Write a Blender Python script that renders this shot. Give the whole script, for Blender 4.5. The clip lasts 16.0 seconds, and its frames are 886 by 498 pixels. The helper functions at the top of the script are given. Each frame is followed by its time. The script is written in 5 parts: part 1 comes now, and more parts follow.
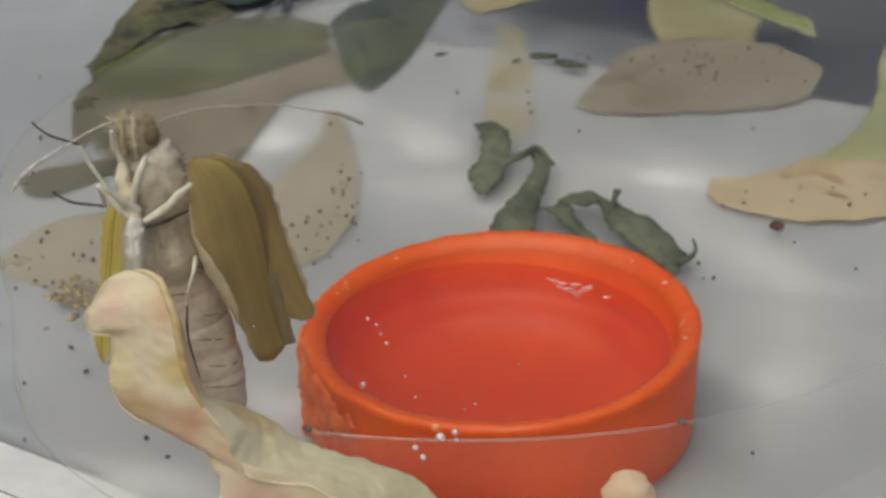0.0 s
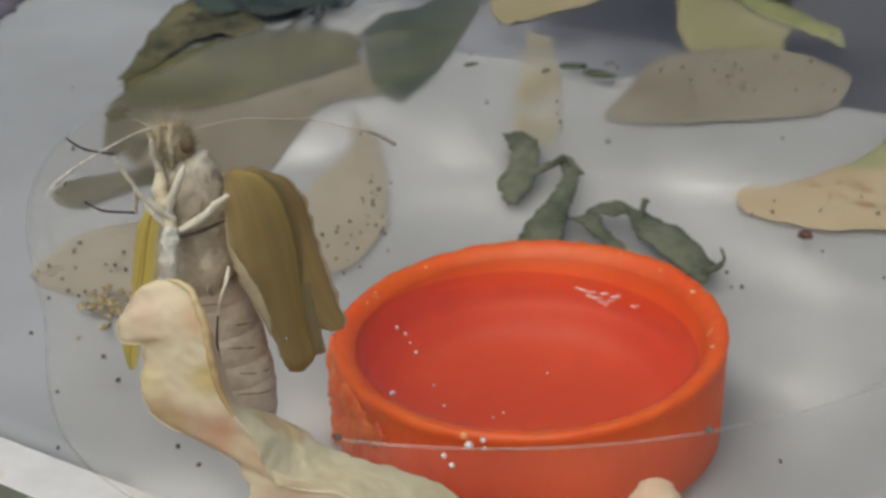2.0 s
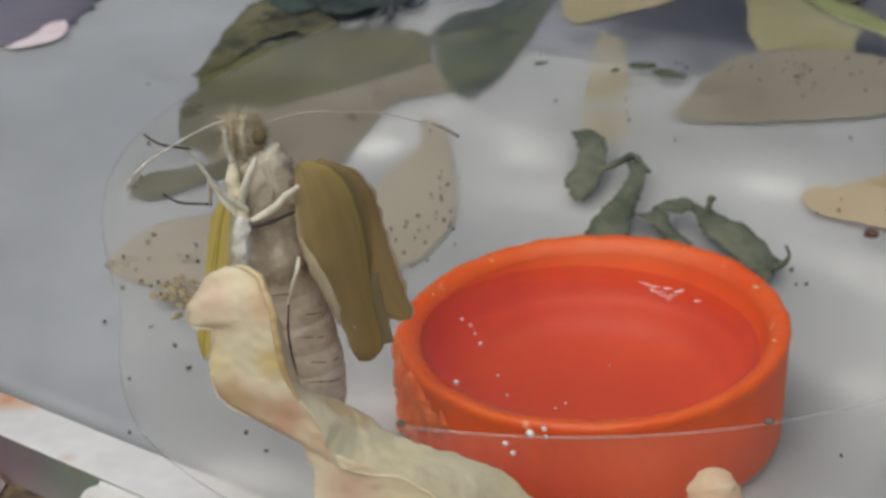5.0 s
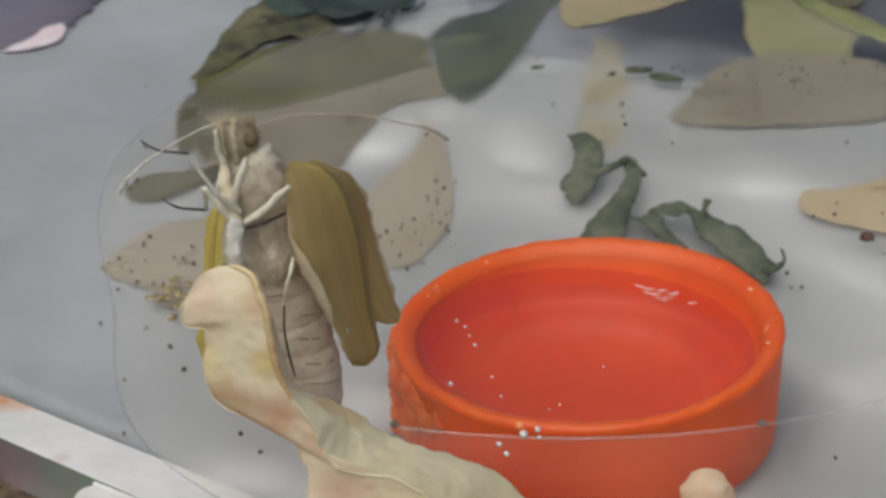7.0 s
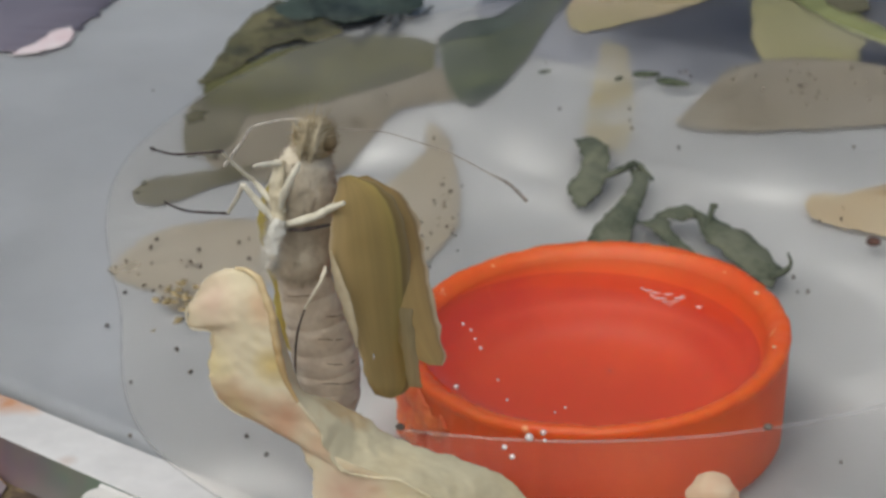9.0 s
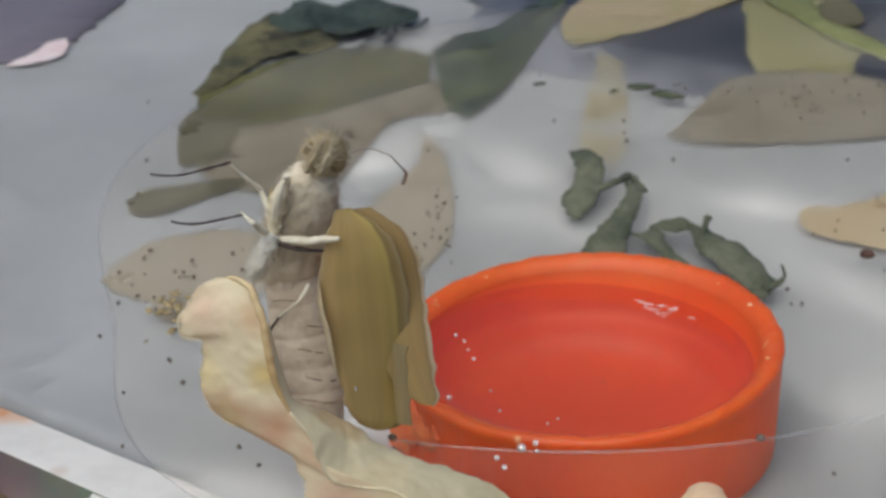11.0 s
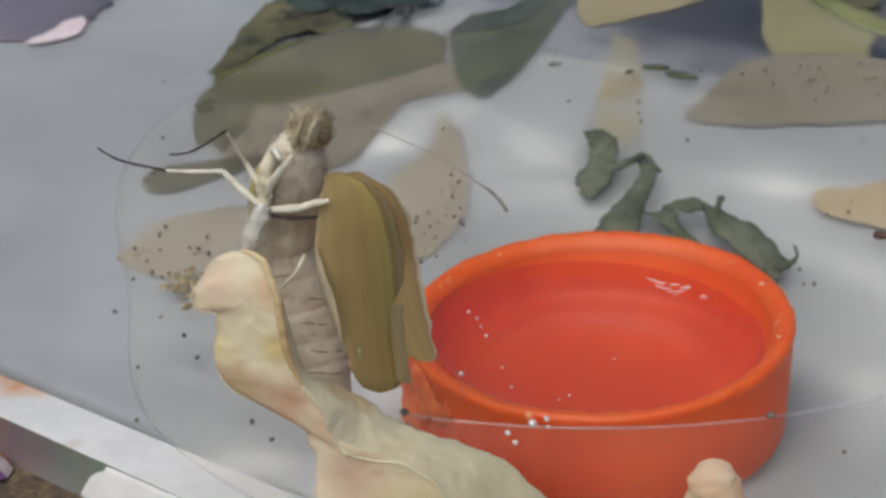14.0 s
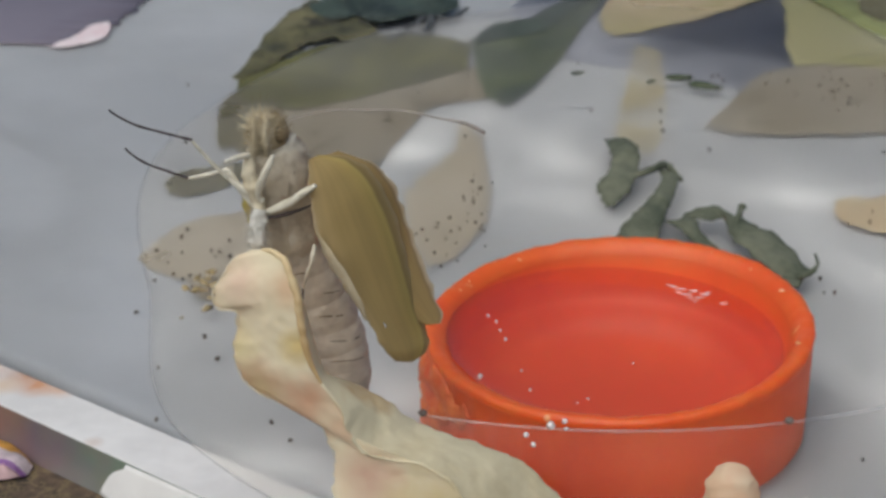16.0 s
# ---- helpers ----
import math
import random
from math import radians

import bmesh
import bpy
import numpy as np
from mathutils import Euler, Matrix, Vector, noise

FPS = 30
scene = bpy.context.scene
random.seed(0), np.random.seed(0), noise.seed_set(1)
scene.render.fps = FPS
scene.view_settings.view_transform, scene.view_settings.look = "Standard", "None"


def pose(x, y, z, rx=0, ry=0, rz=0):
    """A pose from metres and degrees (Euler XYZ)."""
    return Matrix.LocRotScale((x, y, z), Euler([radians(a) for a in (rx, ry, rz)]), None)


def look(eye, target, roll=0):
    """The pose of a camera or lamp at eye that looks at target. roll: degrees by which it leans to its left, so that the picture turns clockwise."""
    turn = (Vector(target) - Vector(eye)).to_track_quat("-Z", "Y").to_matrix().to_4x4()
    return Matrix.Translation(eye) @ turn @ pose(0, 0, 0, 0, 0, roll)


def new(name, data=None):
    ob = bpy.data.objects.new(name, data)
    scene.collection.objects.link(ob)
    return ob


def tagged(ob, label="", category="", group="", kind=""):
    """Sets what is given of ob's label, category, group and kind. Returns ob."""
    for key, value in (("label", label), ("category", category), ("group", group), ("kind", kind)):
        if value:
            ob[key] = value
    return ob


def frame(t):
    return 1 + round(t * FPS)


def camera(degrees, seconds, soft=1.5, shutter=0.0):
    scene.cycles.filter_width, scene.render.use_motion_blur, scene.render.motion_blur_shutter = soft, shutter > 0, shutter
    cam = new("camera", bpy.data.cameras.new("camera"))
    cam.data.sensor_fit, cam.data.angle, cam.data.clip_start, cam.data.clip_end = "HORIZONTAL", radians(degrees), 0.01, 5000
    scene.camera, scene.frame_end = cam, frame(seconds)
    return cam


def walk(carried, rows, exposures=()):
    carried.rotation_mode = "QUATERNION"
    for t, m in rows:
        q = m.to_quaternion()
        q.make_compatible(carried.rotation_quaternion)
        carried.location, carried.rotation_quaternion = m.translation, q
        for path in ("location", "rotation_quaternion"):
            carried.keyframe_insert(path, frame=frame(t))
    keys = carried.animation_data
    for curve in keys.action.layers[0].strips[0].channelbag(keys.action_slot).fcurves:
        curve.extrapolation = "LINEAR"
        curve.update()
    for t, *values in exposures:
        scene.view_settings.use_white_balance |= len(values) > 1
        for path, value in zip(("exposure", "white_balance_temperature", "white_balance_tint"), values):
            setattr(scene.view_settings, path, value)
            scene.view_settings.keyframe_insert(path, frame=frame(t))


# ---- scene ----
cam = camera(27.0, 16.0, soft=3.0)
# a small lens close to its subject: sharp at the butterfly, softer behind it
cam.data.dof.use_dof, cam.data.dof.focus_distance, cam.data.dof.aperture_fstop = True, 0.112, 125
# seconds, eye in millimetres, heading to the left of +y, pitch and lean in degrees
PATH = [
    (0, -2.45, -117.54, 72.27, 0.764, -26.177, 0.571),
    (0.5, -2.44, -117.95, 72.31, 0.978, -26.280, 0.387),
    (1, -2.36, -118.03, 72.60, 1.391, -26.338, 0.278),
    (1.5, -2.26, -117.93, 72.54, 1.478, -26.198, 0.189),
    (2, -2.18, -118.33, 72.70, 1.875, -25.901, 0.019),
    (2.5, -2.06, -118.87, 72.84, 2.329, -25.845, -0.091),
    (3, -1.91, -119.02, 72.64, 2.534, -25.655, -0.099),
    (3.5, -1.69, -119.93, 72.98, 3.140, -25.711, -0.245),
    (4, -1.65, -119.98, 72.82, 3.741, -25.891, -0.412),
    (6.5, -0.90, -121.38, 72.69, 4.738, -25.461, -0.550),
    (7, -0.95, -120.76, 72.38, 4.462, -25.500, -0.418),
    (7.5, -0.75, -121.32, 72.62, 4.542, -25.413, -0.399),
    (8, -0.81, -121.21, 72.54, 4.645, -25.393, -0.431),
    (8.5, -0.79, -121.50, 72.60, 4.786, -25.382, -0.467),
    (9, -0.81, -120.91, 72.28, 4.736, -25.331, -0.405),
    (11.5, -0.42, -120.93, 71.95, 4.628, -24.833, -0.218),
    (12, -0.30, -121.62, 72.37, 5.357, -25.108, -0.512),
    (12.5, -0.29, -122.21, 72.77, 5.470, -25.499, -0.538),
    (13, -0.39, -121.47, 72.13, 4.959, -25.279, -0.313),
    (13.5, -0.41, -121.43, 71.91, 4.705, -25.278, -0.001),
    (14, -0.24, -121.72, 71.79, 5.182, -25.374, -0.106),
    (14.5, -0.10, -121.21, 71.02, 4.745, -24.921, 0.423),
    (15, -0.18, -121.09, 70.83, 4.628, -24.632, 0.652),
    (15.5, -0.10, -121.92, 70.97, 5.425, -24.499, 0.401),
    (16, -0.09, -122.39, 71.11, 5.923, -24.903, 0.212),
]
MM = 0.001


def eye_pose(x, y, z, yaw, pitch, lean):
    a, b = radians(yaw), radians(pitch)
    eye = Vector((x, y, z)) * MM
    return look(eye, eye + Vector((-math.sin(a) * math.cos(b), math.cos(a) * math.cos(b), math.sin(b))), lean)


walk(cam, [(t, eye_pose(*row)) for t, *row in PATH], exposures=[(0, -0.24, 6850, 3), (3.5, -0.22, 6650, 4), (9, -0.2, 6550, 4), (12.5, -0.16, 6400, 5), (16, -0.16, 6420, 5)])

# ---- light: a bright hazy day, soft light from above ----
world = bpy.data.worlds.new("sky")
scene.world = world
world.use_nodes = True
sky = world.node_tree.nodes.new("ShaderNodeTexSky")
sky.sky_type, sky.sun_disc = "NISHITA", False
sky.sun_elevation, sky.sun_rotation = radians(59), radians(209)
sky.air_density, sky.dust_density = 1.0, 4.0
world.node_tree.links.new(sky.outputs[0], world.node_tree.nodes["Background"].inputs[0])
world.node_tree.nodes["Background"].inputs[1].default_value = 0.10
sun = new("sun", bpy.data.lights.new("sun", "SUN"))
sun.data.energy, sun.data.angle, sun.data.color = 1.8, radians(80), (1.0, 0.95, 0.87)
sun.matrix_world = look((-0.25, -0.45, 0.86), (0, 0, 0))


# ---- materials ----
def surface(name, light, dark, scale, rough=0.6, spots=None, bump=0.2, through_light=0.0, sss=0.0, grain=6.0, detail=0.35, net=None, thin=0.0):
    """Two tones in broad clouds, a finer grain over them, optional spots, relief at both scales."""
    m = bpy.data.materials.new(name)
    m.use_nodes = True
    n, l = m.node_tree.nodes, m.node_tree.links
    p = n["Principled BSDF"]
    at = n.new("ShaderNodeTexCoord")
    broad, fine = n.new("ShaderNodeTexNoise"), n.new("ShaderNodeTexNoise")
    for tex, s in ((broad, scale), (fine, scale * grain)):
        tex.inputs["Scale"].default_value = s
        tex.inputs["Detail"].default_value = 6
        l.new(at.outputs["Object"], tex.inputs["Vector"])
    add = n.new("ShaderNodeMath")
    add.operation = "MULTIPLY_ADD"
    add.inputs[1].default_value = detail
    l.new(fine.outputs["Fac"], add.inputs[0])
    l.new(broad.outputs["Fac"], add.inputs[2])
    ramp = n.new("ShaderNodeValToRGB")
    ramp.color_ramp.elements[0].position, ramp.color_ramp.elements[1].position = 0.55, 0.80
    ramp.color_ramp.elements[0].color, ramp.color_ramp.elements[1].color = (*dark, 1), (*light, 1)
    l.new(add.outputs[0], ramp.inputs[0])
    colour = ramp.outputs[0]
    if spots:
        tone, size, share = spots
        spot = n.new("ShaderNodeTexNoise")
        spot.inputs["Scale"].default_value, spot.inputs["Detail"].default_value = size, 3
        l.new(at.outputs["Object"], spot.inputs["Vector"])
        cut = n.new("ShaderNodeMapRange")
        cut.inputs[1].default_value, cut.inputs[2].default_value = 1 - share, 1 - share + 0.07
        l.new(spot.outputs["Fac"], cut.inputs[0])
        mix = n.new("ShaderNodeMix")
        mix.data_type = "RGBA"
        l.new(cut.outputs[0], mix.inputs[0])
        l.new(colour, mix.inputs[6])
        mix.inputs[7].default_value = (*tone, 1)
        colour = mix.outputs[2]
    if net:
        size, strength, tone = net
        cells, near, mix = n.new("ShaderNodeTexVoronoi"), n.new("ShaderNodeMapRange"), n.new("ShaderNodeMix")
        cells.feature = "DISTANCE_TO_EDGE"
        cells.inputs["Scale"].default_value = size
        warp = n.new("ShaderNodeMix")
        warp.data_type = "VECTOR"
        warp.inputs[0].default_value = 0.004
        l.new(at.outputs["Object"], warp.inputs[4])
        l.new(fine.outputs["Color"], warp.inputs[5])
        l.new(warp.outputs[1], cells.inputs["Vector"])
        near.inputs[1].default_value, near.inputs[2].default_value = 0.0, 0.12
        near.inputs[3].default_value, near.inputs[4].default_value = strength, 0.0
        l.new(cells.outputs["Distance"], near.inputs[0])
        mix.data_type = "RGBA"
        l.new(near.outputs[0], mix.inputs[0])
        l.new(colour, mix.inputs[6])
        mix.inputs[7].default_value = (*tone, 1)
        colour = mix.outputs[2]
    l.new(colour, p.inputs["Base Color"])
    p.inputs["Roughness"].default_value = rough
    if sss:
        p.inputs["Subsurface Weight"].default_value = sss
        p.inputs["Subsurface Scale"].default_value = 0.004
        p.inputs["Subsurface Radius"].default_value = (1.0, 0.35, 0.15)
    relief = n.new("ShaderNodeBump")
    relief.inputs["Strength"].default_value, relief.inputs["Distance"].default_value = bump, 0.0003
    l.new(add.outputs[0], relief.inputs["Height"])
    l.new(relief.outputs[0], p.inputs["Normal"])
    if through_light:
        out = n["Material Output"]
        tl, ms = n.new("ShaderNodeBsdfTranslucent"), n.new("ShaderNodeMixShader")
        l.new(colour, tl.inputs[0])
        ms.inputs[0].default_value = through_light
        l.new(p.outputs[0], ms.inputs[1])
        l.new(tl.outputs[0], ms.inputs[2])
        l.new(ms.outputs[0], out.inputs[0])
    if thin:
        out = n["Material Output"]
        gap, see, ms = n.new("ShaderNodeMapRange"), n.new("ShaderNodeBsdfTransparent"), n.new("ShaderNodeMixShader")
        gap.inputs[1].default_value, gap.inputs[2].default_value = 0.55, 0.85
        gap.inputs[3].default_value, gap.inputs[4].default_value = max(0.0, thin - 0.25), thin + 0.25
        l.new(add.outputs[0], gap.inputs[0])
        l.new(gap.outputs[0], ms.inputs[0])
        l.new(out.inputs[0].links[0].from_socket, ms.inputs[1])
        l.new(see.outputs[0], ms.inputs[2])
        l.new(ms.outputs[0], out.inputs[0])
    return m


def clear(name, haze, tone=(0.85, 0.87, 0.9), gloss=0.05, cloud=250.0, spread=0.5, rough=0.1):
    """Thin clear plastic: mostly see-through, with a milky bloom in clouds and a faint sheen."""
    m = bpy.data.materials.new(name)
    m.use_nodes = True
    n, l = m.node_tree.nodes, m.node_tree.links
    n.remove(n["Principled BSDF"])
    at, tex = n.new("ShaderNodeTexCoord"), n.new("ShaderNodeTexNoise")
    tex.inputs["Scale"].default_value, tex.inputs["Detail"].default_value = cloud, 4
    l.new(at.outputs["Object"], tex.inputs["Vector"])
    fac = n.new("ShaderNodeMapRange")
    fac.inputs[1].default_value, fac.inputs[2].default_value = 0.3, 0.7
    fac.inputs[3].default_value, fac.inputs[4].default_value = haze * (1 - spread), haze * (1 + spread)
    l.new(tex.outputs["Fac"], fac.inputs[0])
    see, milk, sheen = n.new("ShaderNodeBsdfTransparent"), n.new("ShaderNodeBsdfDiffuse"), n.new("ShaderNodeBsdfGlossy")
    milk.inputs[0].default_value = (*tone, 1)
    sheen.inputs["Roughness"].default_value = rough
    one, two = n.new("ShaderNodeMixShader"), n.new("ShaderNodeMixShader")
    l.new(fac.outputs[0], one.inputs[0])
    l.new(see.outputs[0], one.inputs[1])
    l.new(milk.outputs[0], one.inputs[2])
    two.inputs[0].default_value = gloss
    l.new(one.outputs[0], two.inputs[1])
    l.new(sheen.outputs[0], two.inputs[2])
    l.new(two.outputs[0], n["Material Output"].inputs[0])
    return m


def frosted(name, haze, blur=0.3, bend=1.15):
    """Thin cloudy plastic film that softens what lies under it, with a faint milky tone."""
    m = bpy.data.materials.new(name)
    m.use_nodes = True
    n, l = m.node_tree.nodes, m.node_tree.links
    n.remove(n["Principled BSDF"])
    see, milk, mix = n.new("ShaderNodeBsdfRefraction"), n.new("ShaderNodeBsdfDiffuse"), n.new("ShaderNodeMixShader")
    see.inputs["Roughness"].default_value, see.inputs["IOR"].default_value = blur, bend
    see.inputs["Color"].default_value = (0.915, 0.905, 0.90, 1)
    milk.inputs[0].default_value = (0.78, 0.78, 0.79, 1)
    at, tex, fac = n.new("ShaderNodeTexCoord"), n.new("ShaderNodeTexNoise"), n.new("ShaderNodeMapRange")
    tex.inputs["Scale"].default_value, tex.inputs["Detail"].default_value, tex.inputs["Distortion"].default_value = 34, 5, 0.6
    l.new(at.outputs["Object"], tex.inputs["Vector"])
    fac.inputs[1].default_value, fac.inputs[2].default_value = 0.36, 0.66
    fac.inputs[3].default_value, fac.inputs[4].default_value = 0.02, haze * 2
    l.new(tex.outputs["Fac"], fac.inputs[0])
    l.new(fac.outputs[0], mix.inputs[0])
    l.new(see.outputs[0], mix.inputs[1])
    l.new(milk.outputs[0], mix.inputs[2])
    gloss, top = n.new("ShaderNodeBsdfGlossy"), n.new("ShaderNodeMixShader")
    gloss.inputs["Roughness"].default_value = 0.3
    top.inputs[0].default_value = 0.02
    l.new(mix.outputs[0], top.inputs[1])
    l.new(gloss.outputs[0], top.inputs[2])
    l.new(top.outputs[0], n["Material Output"].inputs[0])
    return m


def mist_glare(name, most):
    """A milky bloom for damp on the film and for painted-in glare, thick in the middle of its patch and thinning out
    unevenly to nothing.
    """
    m = bpy.data.materials.new(name)
    m.use_nodes = True
    n, l = m.node_tree.nodes, m.node_tree.links
    n.remove(n["Principled BSDF"])
    at, shift, ball, tex, mul, see, milk, mix = (n.new("ShaderNode" + k) for k in ("TexCoord", "Mapping", "TexGradient", "TexNoise", "Math", "BsdfTransparent", "BsdfDiffuse", "MixShader"))
    shift.inputs["Location"].default_value, shift.inputs["Scale"].default_value = (-1.0, -1.0, 0), (2, 2, 0)
    warp, mixer = n.new("ShaderNodeTexNoise"), n.new("ShaderNodeMix")
    warp.inputs["Scale"].default_value, warp.inputs["Detail"].default_value = 60, 3
    l.new(at.outputs["Object"], warp.inputs["Vector"])
    mixer.data_type, mixer.blend_type = "RGBA", "LINEAR_LIGHT"
    mixer.inputs[0].default_value = 0.3
    l.new(at.outputs["Generated"], mixer.inputs[6])
    l.new(warp.outputs["Color"], mixer.inputs[7])
    l.new(mixer.outputs[2], shift.inputs["Vector"])
    ball.gradient_type = "QUADRATIC_SPHERE"
    l.new(shift.outputs[0], ball.inputs[0])
    tex.inputs["Scale"].default_value, tex.inputs["Detail"].default_value = 70, 3
    l.new(at.outputs["Object"], tex.inputs["Vector"])
    mul.operation = "MULTIPLY"
    l.new(ball.outputs["Fac"], mul.inputs[0])
    rng = n.new("ShaderNodeMapRange")
    rng.inputs[1].default_value, rng.inputs[2].default_value = 0.3, 0.7
    rng.inputs[3].default_value, rng.inputs[4].default_value = most * 0.3, most * 1.5
    l.new(tex.outputs["Fac"], rng.inputs[0])
    l.new(rng.outputs[0], mul.inputs[1])
    milk.inputs[0].default_value = (0.9, 0.91, 0.93, 1)
    l.new(mul.outputs[0], mix.inputs[0])
    l.new(see.outputs[0], mix.inputs[1])
    l.new(milk.outputs[0], mix.inputs[2])
    l.new(mix.outputs[0], n["Material Output"].inputs[0])
    return m


def liquid(name):
    m = bpy.data.materials.new(name)
    m.use_nodes = True
    n, l = m.node_tree.nodes, m.node_tree.links
    n.remove(n["Principled BSDF"])
    see, sheen, mix, fres = n.new("ShaderNodeBsdfTransparent"), n.new("ShaderNodeBsdfGlossy"), n.new("ShaderNodeMixShader"), n.new("ShaderNodeFresnel")
    see.inputs[0].default_value = (0.87, 0.765, 0.745, 1)
    # weak diffuse veil paints in the pale sky reflected by the water
    milk, cloudy = n.new("ShaderNodeBsdfDiffuse"), n.new("ShaderNodeMixShader")
    milk.inputs[0].default_value = (0.85, 0.8, 0.8, 1)
    cloudy.inputs[0].default_value = 0.022
    sheen.inputs["Roughness"].default_value = 0.04
    fres.inputs[0].default_value = 1.33
    at, tex, relief = n.new("ShaderNodeTexCoord"), n.new("ShaderNodeTexNoise"), n.new("ShaderNodeBump")
    tex.inputs["Scale"].default_value = 180
    relief.inputs["Strength"].default_value, relief.inputs["Distance"].default_value = 0.25, 0.0006
    l.new(at.outputs["Object"], tex.inputs["Vector"])
    l.new(tex.outputs["Fac"], relief.inputs["Height"])
    l.new(relief.outputs[0], sheen.inputs["Normal"])
    l.new(relief.outputs[0], fres.inputs["Normal"])
    l.new(fres.outputs[0], mix.inputs[0])
    l.new(see.outputs[0], cloudy.inputs[1])
    l.new(milk.outputs[0], cloudy.inputs[2])
    l.new(cloudy.outputs[0], mix.inputs[1])
    l.new(sheen.outputs[0], mix.inputs[2])
    l.new(mix.outputs[0], n["Material Output"].inputs[0])
    return m


def fading_print(name, near, far, y0, y1, slant=0.0):
    """A printed picture that runs from one ink tone to another along the sheet."""
    m = surface(name, far, far, 200, 0.4, bump=0.05)
    n, l = m.node_tree.nodes, m.node_tree.links
    at, sep, tex, add, rng, mix = (n.new("ShaderNode" + k) for k in ("TexCoord", "SeparateXYZ", "TexNoise", "Math", "MapRange", "Mix"))
    l.new(at.outputs["Object"], sep.inputs[0])
    l.new(at.outputs["Object"], tex.inputs["Vector"])
    tex.inputs["Scale"].default_value = 90
    add.operation = "MULTIPLY_ADD"
    add.inputs[1].default_value = 0.03
    l.new(tex.outputs["Fac"], add.inputs[0])
    lean = n.new("ShaderNodeMath")
    lean.operation = "MULTIPLY_ADD"
    lean.inputs[1].default_value = slant
    l.new(sep.outputs[0], lean.inputs[0])
    l.new(sep.outputs[1], lean.inputs[2])
    l.new(lean.outputs[0], add.inputs[2])
    rng.inputs[1].default_value, rng.inputs[2].default_value = y0 * MM + 0.015, y1 * MM + 0.015
    l.new(add.outputs[0], rng.inputs[0])
    mix.data_type = "RGBA"
    mix.inputs[6].default_value, mix.inputs[7].default_value = (*near, 1), (*far, 1)
    l.new(rng.outputs[0], mix.inputs[0])
    l.new(mix.outputs[2], n["Principled BSDF"].inputs["Base Color"])
    return m


# floor white: its broad grey clouds paint in some uneven light
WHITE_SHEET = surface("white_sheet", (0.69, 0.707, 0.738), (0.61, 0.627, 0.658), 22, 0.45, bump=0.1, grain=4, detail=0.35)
WHITE_RIM = surface("white_rim", (0.76, 0.75, 0.75), (0.66, 0.65, 0.65), 120, 0.5, bump=0.3)
BROWN_CLOTH = surface("brown_cloth", (0.11, 0.075, 0.05), (0.035, 0.025, 0.02), 350, 0.9, bump=0.8, grain=4, net=(420, 0.6, (0.24, 0.18, 0.09)))
ORANGE = surface("orange_plastic", (0.83, 0.125, 0.018), (0.74, 0.09, 0.014), 90, 0.5, bump=0.06, sss=0.7, detail=0.2)
ORANGE_RIM = surface("orange_rim", (0.81, 0.122, 0.017), (0.75, 0.092, 0.013), 130, 0.42, spots=((0.9, 0.40, 0.22), 420, 0.34), bump=0.2, sss=0.7)
ORANGE_TORN = surface("torn_plastic", (0.86, 0.19, 0.06), (0.76, 0.10, 0.03), 500, 0.5, bump=0.5, sss=0.3)
PALE_FLECK = surface("scuffed_plastic", (0.95, 0.52, 0.28), (0.90, 0.36, 0.16), 600, 0.45, bump=0.3, sss=0.5)
WATER = liquid("water")
FILM = frosted("frosted_film", 0.06, blur=0.9)
MIST_GLARE = mist_glare("condensation_glare", 0.6)
WALL_PLASTIC = clear("clear_wall", 0.012, gloss=0.008, cloud=60)
EDGE_PLASTIC = clear("plastic_edge", 0.085, tone=(0.78, 0.76, 0.76), gloss=0.06, cloud=300, spread=0.3)
FILM_EDGE = clear("film_edge", 0.11, tone=(0.5, 0.49, 0.49), gloss=0.008, cloud=300, spread=0.6)
BUBBLE_GLINT = clear("bubble", 0.45, tone=(0.95, 0.95, 0.95), gloss=0.3, rough=0.05)
CREAM_LEAF = surface("cream_leaf", (0.97, 0.90, 0.72), (0.88, 0.78, 0.50), 60, 0.6, spots=((0.87, 0.66, 0.48), 90, 0.46), bump=0.5, through_light=0.45, grain=9, detail=0.5, net=(230, 0.2, (0.90, 0.84, 0.64)))
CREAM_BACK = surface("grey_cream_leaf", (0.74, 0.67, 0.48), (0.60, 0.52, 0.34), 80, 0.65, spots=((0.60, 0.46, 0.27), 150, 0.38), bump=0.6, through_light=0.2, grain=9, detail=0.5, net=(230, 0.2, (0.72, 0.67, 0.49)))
PALE_EDGE = surface("pale_leaf_edge", (0.95, 0.90, 0.76), (0.90, 0.80, 0.60), 200, 0.6, bump=0.3, through_light=0.4)
OCHRE = surface("ochre_edge", (0.84, 0.70, 0.44), (0.70, 0.50, 0.25), 200, 0.6, bump=0.3, through_light=0.25)
PALE_LEAF = surface("pale_dry_leaf", (0.56, 0.50, 0.40), (0.38, 0.33, 0.25), 150, 0.8, spots=((0.20, 0.16, 0.11), 900, 0.36), bump=0.3, through_light=0.15, net=(330, 0.22, (0.40, 0.35, 0.28)), thin=0.25)
BEIGE_LEAF = surface("beige_dry_leaf", (0.36, 0.32, 0.25), (0.21, 0.18, 0.135), 90, 0.8, spots=((0.12, 0.10, 0.065), 700, 0.40), bump=0.4, through_light=0.15, net=(300, 0.35, (0.36, 0.32, 0.25)), thin=0.2)
